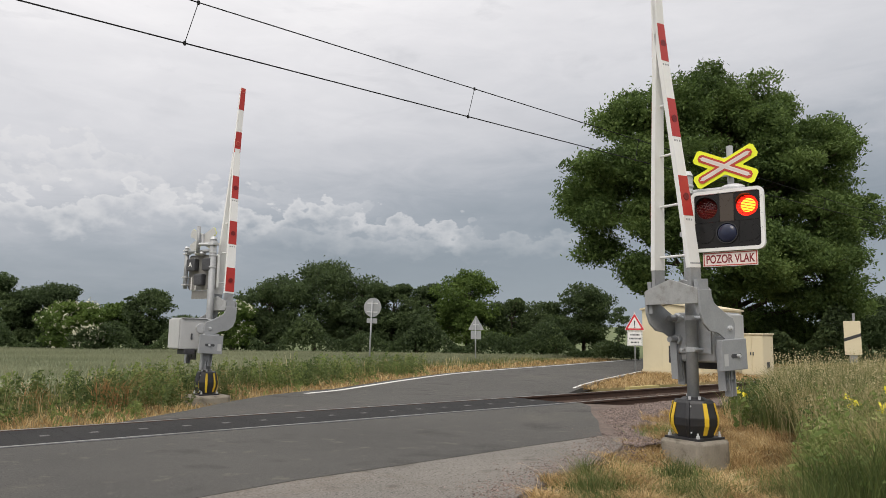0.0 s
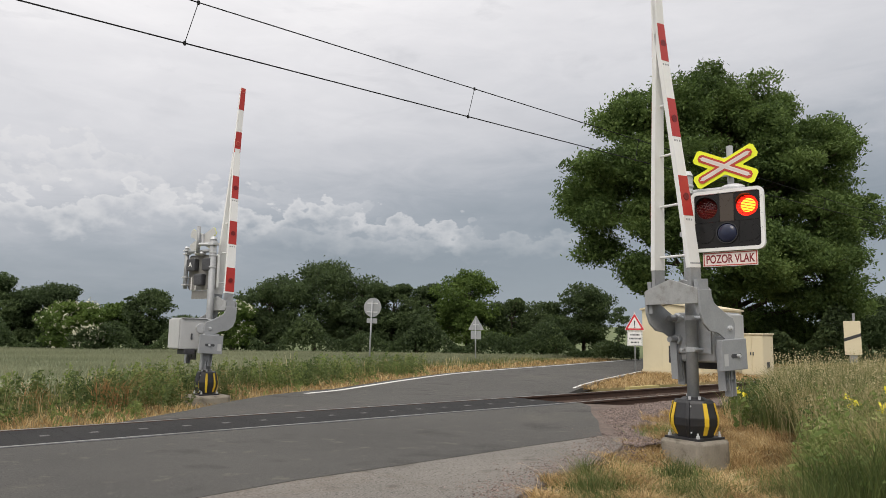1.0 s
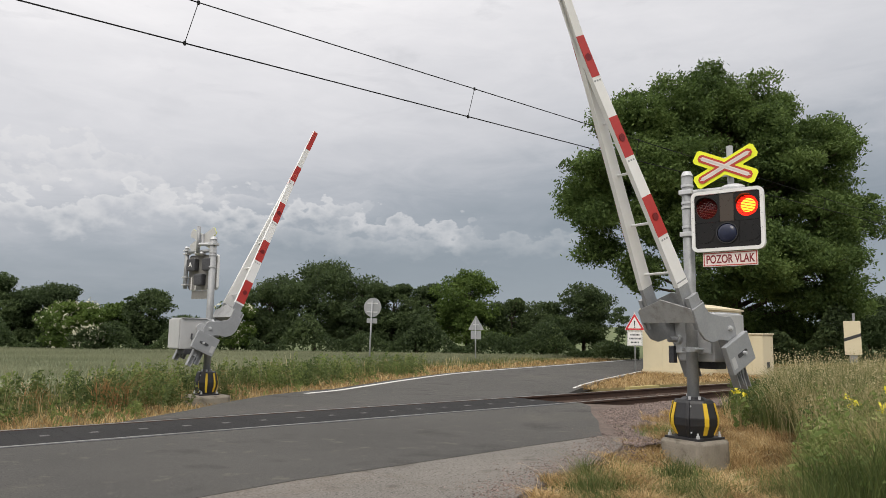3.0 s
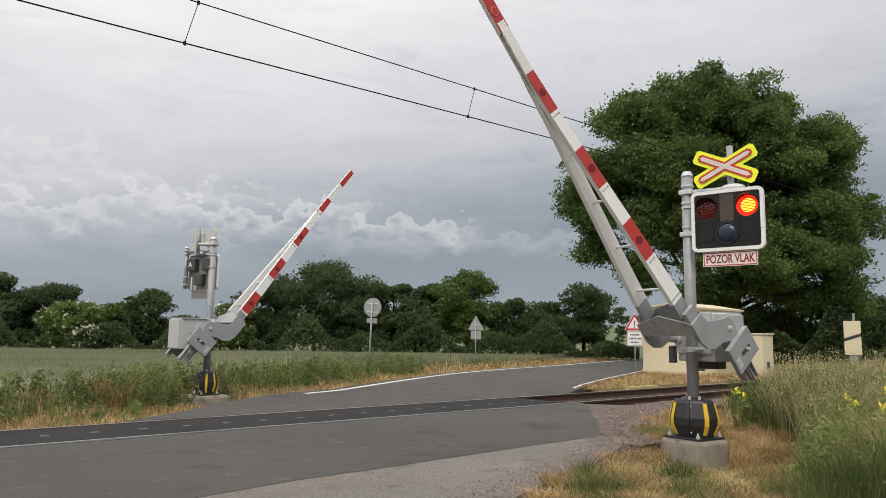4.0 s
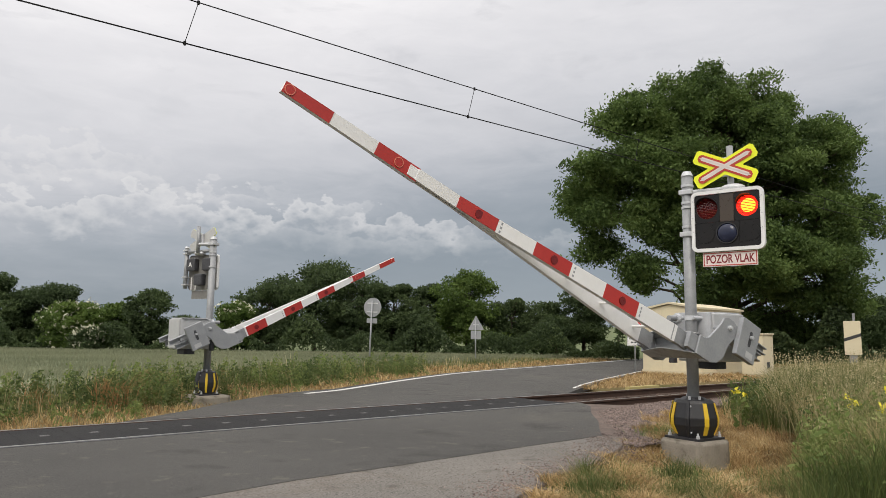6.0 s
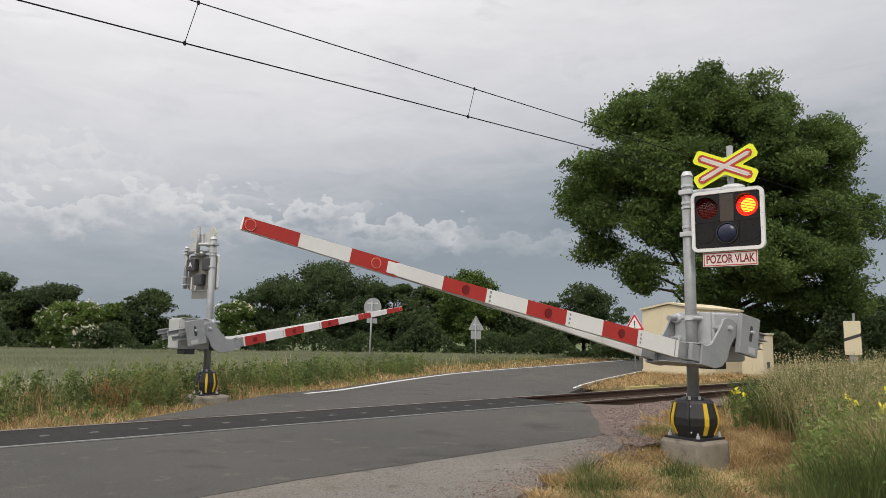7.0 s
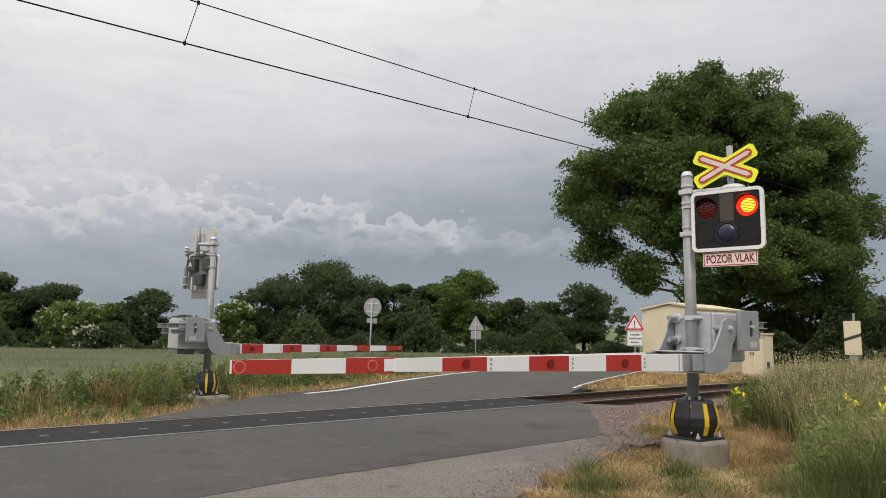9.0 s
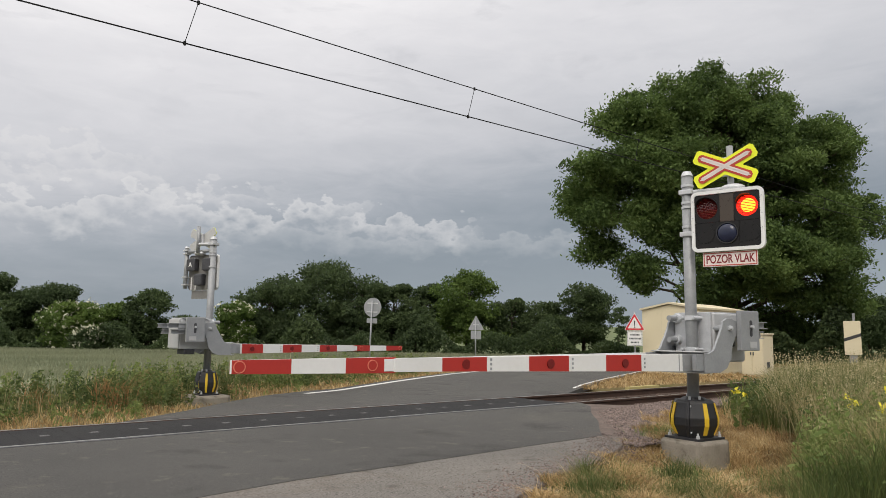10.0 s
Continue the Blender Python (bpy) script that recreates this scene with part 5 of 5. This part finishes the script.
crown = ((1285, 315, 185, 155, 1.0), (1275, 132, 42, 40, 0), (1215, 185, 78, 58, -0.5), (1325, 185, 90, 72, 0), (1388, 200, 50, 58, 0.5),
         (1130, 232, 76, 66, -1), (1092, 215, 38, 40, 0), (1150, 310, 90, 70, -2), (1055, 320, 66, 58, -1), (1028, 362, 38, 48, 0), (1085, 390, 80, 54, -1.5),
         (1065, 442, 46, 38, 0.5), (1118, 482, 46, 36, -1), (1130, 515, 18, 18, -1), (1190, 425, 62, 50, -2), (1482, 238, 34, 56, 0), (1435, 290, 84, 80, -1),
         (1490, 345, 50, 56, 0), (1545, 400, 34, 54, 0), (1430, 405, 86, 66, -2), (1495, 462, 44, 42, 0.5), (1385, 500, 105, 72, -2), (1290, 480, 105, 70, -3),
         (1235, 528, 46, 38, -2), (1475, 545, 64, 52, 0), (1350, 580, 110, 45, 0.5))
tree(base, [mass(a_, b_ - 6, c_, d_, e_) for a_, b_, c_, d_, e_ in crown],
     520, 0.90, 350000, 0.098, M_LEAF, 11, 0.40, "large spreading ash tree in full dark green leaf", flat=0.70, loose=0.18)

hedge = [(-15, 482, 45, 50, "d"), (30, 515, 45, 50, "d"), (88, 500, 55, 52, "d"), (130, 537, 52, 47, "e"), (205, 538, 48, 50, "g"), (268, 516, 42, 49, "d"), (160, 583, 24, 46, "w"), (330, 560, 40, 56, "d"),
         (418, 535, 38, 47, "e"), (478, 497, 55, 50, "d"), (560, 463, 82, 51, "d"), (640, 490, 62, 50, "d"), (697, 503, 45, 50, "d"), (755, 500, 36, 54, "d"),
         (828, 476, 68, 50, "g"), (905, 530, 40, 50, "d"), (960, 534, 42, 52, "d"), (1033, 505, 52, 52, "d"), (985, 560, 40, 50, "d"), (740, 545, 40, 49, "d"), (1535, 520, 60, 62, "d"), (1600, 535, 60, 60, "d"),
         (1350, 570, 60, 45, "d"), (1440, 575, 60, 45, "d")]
names = {"d": ("dense dark green hedgerow tree", M_LEAF_D, 0), "g": ("bright green hedgerow tree", M_LEAF_G, 0), "e": ("elder bush with cream flower heads in the hedgerow", M_LEAF_G, 260), "w": ("small bush covered in white blossom", M_LEAF_D, 420)}
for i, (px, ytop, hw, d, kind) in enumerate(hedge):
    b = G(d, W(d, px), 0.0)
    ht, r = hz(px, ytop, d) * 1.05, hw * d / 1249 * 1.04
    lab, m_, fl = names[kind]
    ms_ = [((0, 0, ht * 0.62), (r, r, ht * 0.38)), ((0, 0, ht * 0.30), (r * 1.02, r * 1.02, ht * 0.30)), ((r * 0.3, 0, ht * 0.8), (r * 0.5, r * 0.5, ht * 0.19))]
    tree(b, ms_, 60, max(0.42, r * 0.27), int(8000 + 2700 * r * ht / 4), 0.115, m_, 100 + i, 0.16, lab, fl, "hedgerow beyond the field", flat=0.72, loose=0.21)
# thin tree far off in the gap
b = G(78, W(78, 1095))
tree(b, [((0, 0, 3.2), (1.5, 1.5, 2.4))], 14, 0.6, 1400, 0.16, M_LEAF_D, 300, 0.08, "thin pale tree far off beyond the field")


def brush(name, px0, px1, d, h, n, material, label, seed):
    """Low undergrowth along a line."""
    global rng
    rng = np.random.default_rng(seed)
    px = rng.uniform(px0, px1, n)
    dd = d + rng.uniform(-1.5, 1.5, n)
    hh_ = h * (0.55 + 0.45 * np.sin(px * 0.045 + seed) * np.sin(px * 0.013 + 1.0)) * rng.uniform(0.02, 1, n) ** 0.7
    p = np.stack([dd * FW.x + (px - 784) / 1249 * dd * RT.x, dd * FW.y + (px - 784) / 1249 * dd * RT.y, hh_ + 0.05], 1)
    q = leaf_quads(p, np.full(n, 0.11))
    return tagged(new(name, raw_mesh(name, q, np.full(n, 4), material)), label, "undergrowth", kind="stuff")


brush("undergrowth", -60, 1060, 47.5, 2.6, 26000, M_LEAF_D, "dark undergrowth at the foot of the hedgerow", 21)
brush("undergrowth", 1050, 1130, 44, 1.3, 2600, M_LEAF_D, "low bushes beside the road bend", 22)
brush("undergrowth", 1340, 1640, 36, 3.2, 16000, M_LEAF_D, "dark undergrowth below the big tree", 23)
brush("undergrowth", -400, -40, 52, 5.5, 9000, M_LEAF_D, "dark undergrowth beyond the field", 24)
brush("undergrowth", 1150, 1700, 70, 6.0, 14000, M_LEAF_D, "distant dark trees", 25)

# ---------------------------------------------------------------- field and grasses
rng = np.random.default_rng(77)


def scatter(n, test, d0, d1, p0, p1, power=1.0):
    """Random places in a fan ahead of the camera, kept where the test holds."""
    d = d0 + (d1 - d0) * rng.uniform(0, 1, n) ** power
    px = rng.uniform(p0, p1, n)
    l = (px - 784) / 1249 * d
    x, y = d * FW.x + l * RT.x, d * FW.y + l * RT.y
    k = test(x, y, d, px)
    return np.stack([x, y], 1)[k], d[k], px[k]


def clear(x, y):
    """Not on the far concrete block nor right before it."""
    return ((x - 5.62) / 0.62) ** 2 + ((y - 13.98) / 0.6) ** 2 > 1


def beyond(x, y):
    """Metres beyond the far left road edge or the rail."""
    left, _ = road_sdf(x, y)
    left = np.where(x < 3.2, 11.0, left)
    return (y - left) * np.where(x < 3.2, 1.0, 0.82)


# crop canopy as one low sheet
gd = np.linspace(12, 48, 90)
gl = np.linspace(-42, 24, 120)
Dg, Lg = np.meshgrid(gd, gl, indexing="ij")
FX, FY = Dg * FW.x + Lg * RT.x, Dg * FW.y + Lg * RT.y
ok = beyond(FX, FY) > 3.4
FZ = 0.12 + 0.02 * np.sin(FX * 1.1) * np.sin(FY * 0.9)
nn = 120
faces = []
okf = ok.ravel()
for i in range(89):
    for j in range(nn - 1):
        q = (i * nn + j, (i + 1) * nn + j, (i + 1) * nn + j + 1, i * nn + j + 1)
        if all(okf[k] for k in q):
            faces.append(q)
me = bpy.data.meshes.new("field")
me.from_pydata(np.stack([FX, FY, FZ], -1).reshape(-1, 3).tolist(), [], faces)
me.materials.append(M_FIELD)
tagged(new("field", me), "field of pale green unripe wheat", "field", kind="structure")
xy, d, _ = scatter(95000, lambda x, y, d, px: beyond(x, y) > 3.2, 13, 47, -80, 1120, 0.8)
blades("wheat", xy, np.full(len(xy), 0.02), rng.uniform(0.16, 0.27, len(xy)), np.full(len(xy), 0.022) * (d / 20) ** 0.7, np.full(len(xy), 0.25), M_WHEAT, "pale green wheat ears", "crop")

# verge across the track: short dry litter, weeds, tall straw
xy, d, _ = scatter(90000, lambda x, y, d, px: clear(x, y) & (beyond(x, y) > -0.05) & (beyond(x, y) < 1.9), 8.5, 45, -80, 1120, 1.2)
blades("dry_grass", xy, ground_z(xy[:, 0], xy[:, 1]), rng.uniform(0.04, 0.17, len(xy)), np.full(len(xy), 0.014) * (d / 12), np.full(len(xy), 1.1), M_HAY, "short dry straw along the road edge", "grass")
xy, d, _ = scatter(24000, lambda x, y, d, px: clear(x, y) & (beyond(x, y) > 0.75) & (beyond(x, y) < 4.2) & (rng.uniform(0, 1, len(x)) < np.clip(beyond(x, y) - 0.4, 0, 1)), 9, 40, -80, 1000, 1.1)
blades("tall_grass", xy, ground_z(xy[:, 0], xy[:, 1]), rng.uniform(0.15, 0.52, len(xy)) * np.where(d > 24, 0.55, 1.0), np.full(len(xy), 0.010) * (d / 12), np.full(len(xy), 0.35), M_TALL, "tall green and straw coloured grass in front of the field", "grass")


xy, d, _ = scatter(9000, lambda x, y, d, px: clear(x, y) & (beyond(x, y) > 1.6) & (beyond(x, y) < 3.6) & ((np.sin(x * 1.9 + 0.7) * np.sin(y * 1.6 + 2.1) + rng.normal(0, 0.12, len(x))) > 0.60), 9, 34, -80, 1000, 1.1)
blades("straw", xy, ground_z(xy[:, 0], xy[:, 1]), rng.uniform(0.3, 0.85, len(xy)) * np.where(d > 24, 0.55, 1.0), np.full(len(xy), 0.010) * (d / 12), np.full(len(xy), 0.3), M_STRAW, "clumps of tall dry straw at the field edge", "grass")


def weeds(name, xy, zz, hmin, hmax, leaves, leaf, material, label, blossom=None):
    n = len(xy)
    hgt = rng.uniform(hmin, hmax, n)
    t = rng.uniform(0.05, 1, (n, leaves))
    r = 0.16 * (1.05 - t) * hgt[:, None] + 0.035
    a = rng.uniform(0, 6.28, (n, leaves))
    c = np.stack([xy[:, :1] + r * np.cos(a), xy[:, 1:] + r * np.sin(a), zz[:, None] + t * hgt[:, None]], -1).reshape(-1, 3)
    q = leaf_quads(c, np.full(len(c), leaf))
    ob = tagged(new(name, raw_mesh(name, q, np.full(len(q), 4), material)), label, "weeds", kind="stuff")
    return hgt


# russet clumps of dead grass
cx_, cy_ = G(12.2, W(12.2, 212)).xy
xy = np.concatenate([np.array([c]) + rng.normal(0, s_, (n_, 2)) for c, s_, n_ in (((cx_, cy_), 0.13, 150), (tuple(G(11.6, W(11.6, 85)).xy), 0.12, 30))])
blades("straw", xy, ground_z(xy[:, 0], xy[:, 1]), rng.uniform(0.25, 0.70, len(xy)), np.full(len(xy), 0.013), np.full(len(xy), 0.5), M_RUST, "russet clumps of dead grass among weeds", "grass")
xy, d, px = scatter(5200, lambda x, y, d, px: clear(x, y) & (beyond(x, y) > 0.55) & (beyond(x, y) < 2.6) & ((np.sin(x * 1.3 + 0.6) + np.sin(y * 1.9 + 1) + rng.normal(0, 0.5, len(x))) > -0.5), 9, 30, -60, 760, 1.1)
weeds("weeds", xy, ground_z(xy[:, 0], xy[:, 1]), 0.22, 0.66, 46, 0.034, M_NETTLE, "dark leafy nettles along the field edge")
xy, d, px = scatter(2000, lambda x, y, d, px: clear(x, y) & (beyond(x, y) > 0.8) & (beyond(x, y) < 3.3) & ((np.sin(x * 1.7) + np.sin(y * 2.3 + 1) + rng.normal(0, 0.5, len(x))) > 0.1), 9, 30, -60, 760, 1.1)
weeds("weeds", xy, ground_z(xy[:, 0], xy[:, 1]), 0.30, 0.75, 60, 0.036, M_WEED, "leafy green weeds along the field edge")
xy, d, px = scatter(1500, lambda x, y, d, px: clear(x, y) & (beyond(x, y) > 0.25) & (beyond(x, y) < 1.6) & (np.sin(x * 2.1 + 2) + np.sin(y * 2.7) > -0.2), 9, 26, -60, 900, 1.0)
weeds("weeds", xy, ground_z(xy[:, 0], xy[:, 1]), 0.08, 0.32, 30, 0.032, M_WEED, "low green weeds at the road edge")

# island between track and road, round the relay house
isl = lambda x, y, d, px: (y > YR + 1.7) & (y < road_sdf(x, y)[1] + 0.12) & (x > 14.3)
xy, d, _ = scatter(50000, isl, 17, 40, 1000, 1600, 1.3)
blades("dry_grass", xy, np.maximum(ground_z(xy[:, 0], xy[:, 1]), -0.05), rng.uniform(0.03, 0.16, len(xy)), np.full(len(xy), 0.02) * (d / 20), np.full(len(xy), 1.1), M_HAY, "mown dry grass beside the relay house", "grass")


# near side: straw litter round the block, tall grass behind it
def near_ok(x, y, d, px):
    edge = np.interp(x, [4.2, 5.1, 6.2, 7.4, 8.2, 9.0, 10.8, 13], [4.0, 4.35, 4.7, 5.2, 5.6, 6.0, 7.0, 7.5])
    jag = 0.18 * np.sin(x * 5.1) + 0.12 * np.sin(x * 11.3 + 1)
    return (y < edge + jag) & ((x - 8.1) ** 2 + (y - 4.8) ** 2 > 0.17)


xy, d, px = scatter(120000, near_ok, 4.6, 13, 940, 1500, 0.95)
blades("dry_grass", xy, ground_z(xy[:, 0], xy[:, 1]) + 0.0, rng.uniform(0.03, 0.20, len(xy)) * (0.7 + 0.6 * np.clip(np.sin(xy[:, 0] * 5.3 + 1) * np.sin(xy[:, 1] * 6.1), 0, 1)), np.full(len(xy), 0.0075), np.full(len(xy), 1.5), M_HAY, "flattened dry straw round the concrete block", "grass")
xy, d, px = scatter(5200, near_ok, 4.8, 10, 1000, 1480, 0.95)
blades("dry_grass", xy, ground_z(xy[:, 0], xy[:, 1]) + 0.03, rng.uniform(0.04, 0.11, len(xy)), np.full(len(xy), 0.0065), np.full(len(xy), 4.2), M_STRAW, "long loose straw stalks lying on the verge", "grass", droop=0.1)
g1 = lambda x, y, d, px: near_ok(x, y, d, px) & ((d < 6.9 - 0.35 * np.sin(px * 0.03)) | (rng.uniform(0, 1, len(x)) < 0.12)) & (px < 1420)
xy, d, px = scatter(42000, g1, 4.4, 8.5, 960, 1460, 0.9)
tuft = np.clip(np.sin(xy[:, 0] * 4.7 + 0.4) * np.sin(xy[:, 1] * 5.9 + 1.1) + rng.normal(0, 0.2, len(xy)), 0, 1)
blades("short_grass", xy, ground_z(xy[:, 0], xy[:, 1]), rng.uniform(0.04, 0.18, len(xy)) * (0.7 + 1.3 * tuft), np.full(len(xy), 0.0065), np.full(len(xy), 0.8), M_TALL, "short green and yellow grass by the entrance", "grass")


def tall_ok(x, y, d, px):
    lim = np.interp(d, [4.5, 6.0, 7.5, 9.5, 10.6, 12, 30], [1400, 1405, 1430, 1415, 1325, 1298, 1300])
    return near_ok(x, y, d, px) & (px > lim + rng.normal(0, 14, len(x)))


xy, d, px = scatter(110000, tall_ok, 4.8, 22, 1270, 1640, 0.85)
hgt = rng.uniform(0.30, 1.0, len(xy)) * np.where(d < 8.5, np.interp(px, [1380, 1480, 1568], [0.45, 0.75, 0.95]), 1.0) * np.where(d > 8.5, np.interp(px, [1300, 1345, 1385], [0.42, 0.62, 1.0]), 1.0)
blades("tall_grass", xy, ground_z(xy[:, 0], xy[:, 1]), hgt, np.full(len(xy), 0.0085) * np.clip(d / 9, 0.8, 2), np.full(len(xy), 0.42), M_TALL, "tall seeding grass beside the barrier", "grass")
# seed heads over the tall grass
xy, d, px = scatter(4500, lambda x, y, d, px: tall_ok(x, y, d, px) & (px > 1362), 6.5, 22, 1270, 1640, 0.8)
zt = ground_z(xy[:, 0], xy[:, 1]) + rng.uniform(0.6, 1.12, len(xy))
c = np.stack([xy[:, 0], xy[:, 1], zt], 1)
c = c[::2]
q = leaf_quads(np.repeat(c, 4, 0) + rng.normal(0, 1, (len(c) * 4, 3)) * np.array([0.005, 0.005, 0.055]), np.full(len(c) * 4, 0.015))
tagged(new("seed_heads", raw_mesh("seed_heads", q, np.full(len(q), 4), M_STRAW)), "straw coloured seed heads of tall grass", "grass", kind="stuff")
blades("seed_stalks", xy, ground_z(xy[:, 0], xy[:, 1]), zt - ground_z(xy[:, 0], xy[:, 1]), np.full(len(xy), 0.006) * np.clip(d / 9, 0.8, 2), np.full(len(xy), 0.12), M_STRAW, "straw stalks of tall grass", "grass")
w1 = lambda x, y, d, px: tall_ok(x, y, d, px) & (px > 1395)
xy, d, px = scatter(8500, lambda x, y, d, px: tall_ok(x, y, d, px) & (px > 1350), 8.0, 16, 1300, 1640, 0.9)
blades("straw", xy, ground_z(xy[:, 0], xy[:, 1]), rng.uniform(0.55, 1.0, len(xy)), np.full(len(xy), 0.008), np.full(len(xy), 0.4), M_STRAW, "pale dry grass behind the green weeds", "grass")
xy, d, px = scatter(200, w1, 6.0, 10, 1400, 1640, 0.9)
weeds("weeds", xy, ground_z(xy[:, 0], xy[:, 1]), 0.35, 0.9, 46, 0.026, M_WEED, "leafy weeds among the tall grass")
xy, d, px = scatter(190, w1, 4.9, 9, 1380, 1640, 0.9)
weeds("weeds", xy, ground_z(xy[:, 0], xy[:, 1]), 0.3, 0.8, 60, 0.030, M_WEED, "leafy green weeds among the grass")
xy, d, px = scatter(430, lambda x, y, d, px: tall_ok(x, y, d, px), 8.5, 13, 1290, 1480, 1.0)
weeds("weeds", xy, ground_z(xy[:, 0], xy[:, 1]), 0.3, 0.75, 60, 0.030, M_NETTLE, "dark green weeds behind the barrier")
xy = np.concatenate([np.array(tuple(G(d_, W(d_, p_)).xy)) + rng.normal(0, s_, (n_, 2)) for d_, p_, s_, n_ in ((9.9, 1165, 0.16, 320), (10.3, 1200, 0.2, 240), (7.3, 1130, 0.20, 150), (6.6, 1240, 0.3, 200), (6.3, 1110, 0.25, 160), (8.0, 1330, 0.15, 100))])
blades("short_grass", xy, ground_z(xy[:, 0], xy[:, 1]), rng.uniform(0.08, 0.24, len(xy)), np.full(len(xy), 0.007), np.full(len(xy), 0.9), M_WEED, "fresh green tufts in the dry straw", "grass")
# evening primroses: a stalk with a few yellow flowers
for k, (px_, d_, y_) in enumerate(((1492, 8.0, 706), (1548, 7.2, 722), (1295, 10.5, 691), (1312, 10.6, 698), (1502, 8.1, 712), (1560, 7.4, 690))):
    g = G(d_, W(d_, px_))
    zg = float(ground_z(g.x, g.y))
    zf = hz(px_, y_, d_)
    root = tagged(new("evening_primrose"), "tall green stalk topped with yellow flowers", "flower", "yellow flowers in the grass")
    root.location = (g.x, g.y, zg)
    part("stalk", rod((0, 0, -0.02), (0.02, 0.0, zf - zg), 0.007, 0.004, seg=6), M_WEED, root)
    fb = leaf_quads(np.array([[0.02, 0, zf - zg]]) + rng.normal(0, 0.028, (14, 3)), np.full(14, 0.034))
    f_ = new("petals", raw_mesh("petals", fb, np.full(14, 4), M_YFLOWER))
    f_.parent = root
    lf = leaf_quads(np.stack([rng.normal(0.01, 0.03, 30), rng.normal(0, 0.03, 30), rng.uniform(0.1, zf - zg, 30)], 1), np.full(30, 0.05))
    f_ = new("leaves", raw_mesh("leaves", lf, np.full(30, 4), M_WEED))
    f_.parent = root


# ---------------------------------------------------------------- motion of the booms and the blinking lamps
def motions():
    near_rows = [(0, 87), (1.5, 87), (1.6, 86.3), (1.75, 83.6), (2.0, 79.4), (2.5, 71.6), (3.0, 64.6), (3.5, 57.5), (4.0, 50.3), (4.5, 43.5), (5.0, 36.8), (5.5, 30.2), (6.0, 23.7),
                 (6.5, 17.2), (7.0, 11.4), (7.5, 6.8), (8.0, 3.3), (8.2, 1.5), (8.3, 0.6), (8.4, 0.0), (10, 0)]
    far_rows = [(0, 87), (1.5, 87), (1.6, 86.4), (1.75, 84.4), (2.0, 80.3), (2.5, 72.6), (3.0, 65.6), (3.5, 58.5), (4.0, 51.4), (4.5, 44.5), (5.0, 37.6), (5.5, 30.9), (5.7, 28.3), (6.2, 21.8),
                (6.8, 13.2), (7.0, 10.8), (7.5, 6.2), (8.0, 1.7), (8.2, 0.4), (8.35, 0.0), (10, 0)]
    for boom, ax_, rows in ((near_boom, -0.12, near_rows), (far_boom, -0.20, far_rows)):
        walk(boom, [(t, pose(ax_, 0, 1.345, 0, -a, 0)) for t, a in rows])
    # the lamps alternate; the added red disc, then the dark one, imitates their fading
    down, shut = pose(0, 0, -0.31), pose(0, 0, 0)
    ons, offs = [], []
    for k in range(11):
        ons.append(0.29 + 0.985 * k)            # left lamp comes on, right one goes out
        offs.append(0.61 + 0.985 * k)           # and back
    for key, lit in (("l", False), ("r", True)):
        # moves of the added dark disc and the added red disc
        shutter, screen = [(0, down if lit else shut)], [(0, down if lit else shut)]
        for t in sorted(ons + offs):
            if t + 0.2 > 10:
                break
            if (t in ons) == (key == "l"):      # lighting up
                shutter += [(t - 0.07, shut), (t - 0.03, down)]
                screen += [(t + 0.02, shut), (t + 0.06, down)]
            else:                               # dying down
                screen += [(t - 0.04, down), (t, shut)]
                shutter += [(t + 0.11, down), (t + 0.15, shut)]
        for thing, rows in zip(RODS[key], (shutter, screen)):
            walk(thing, rows + [(10, rows[-1][1])])


motions()
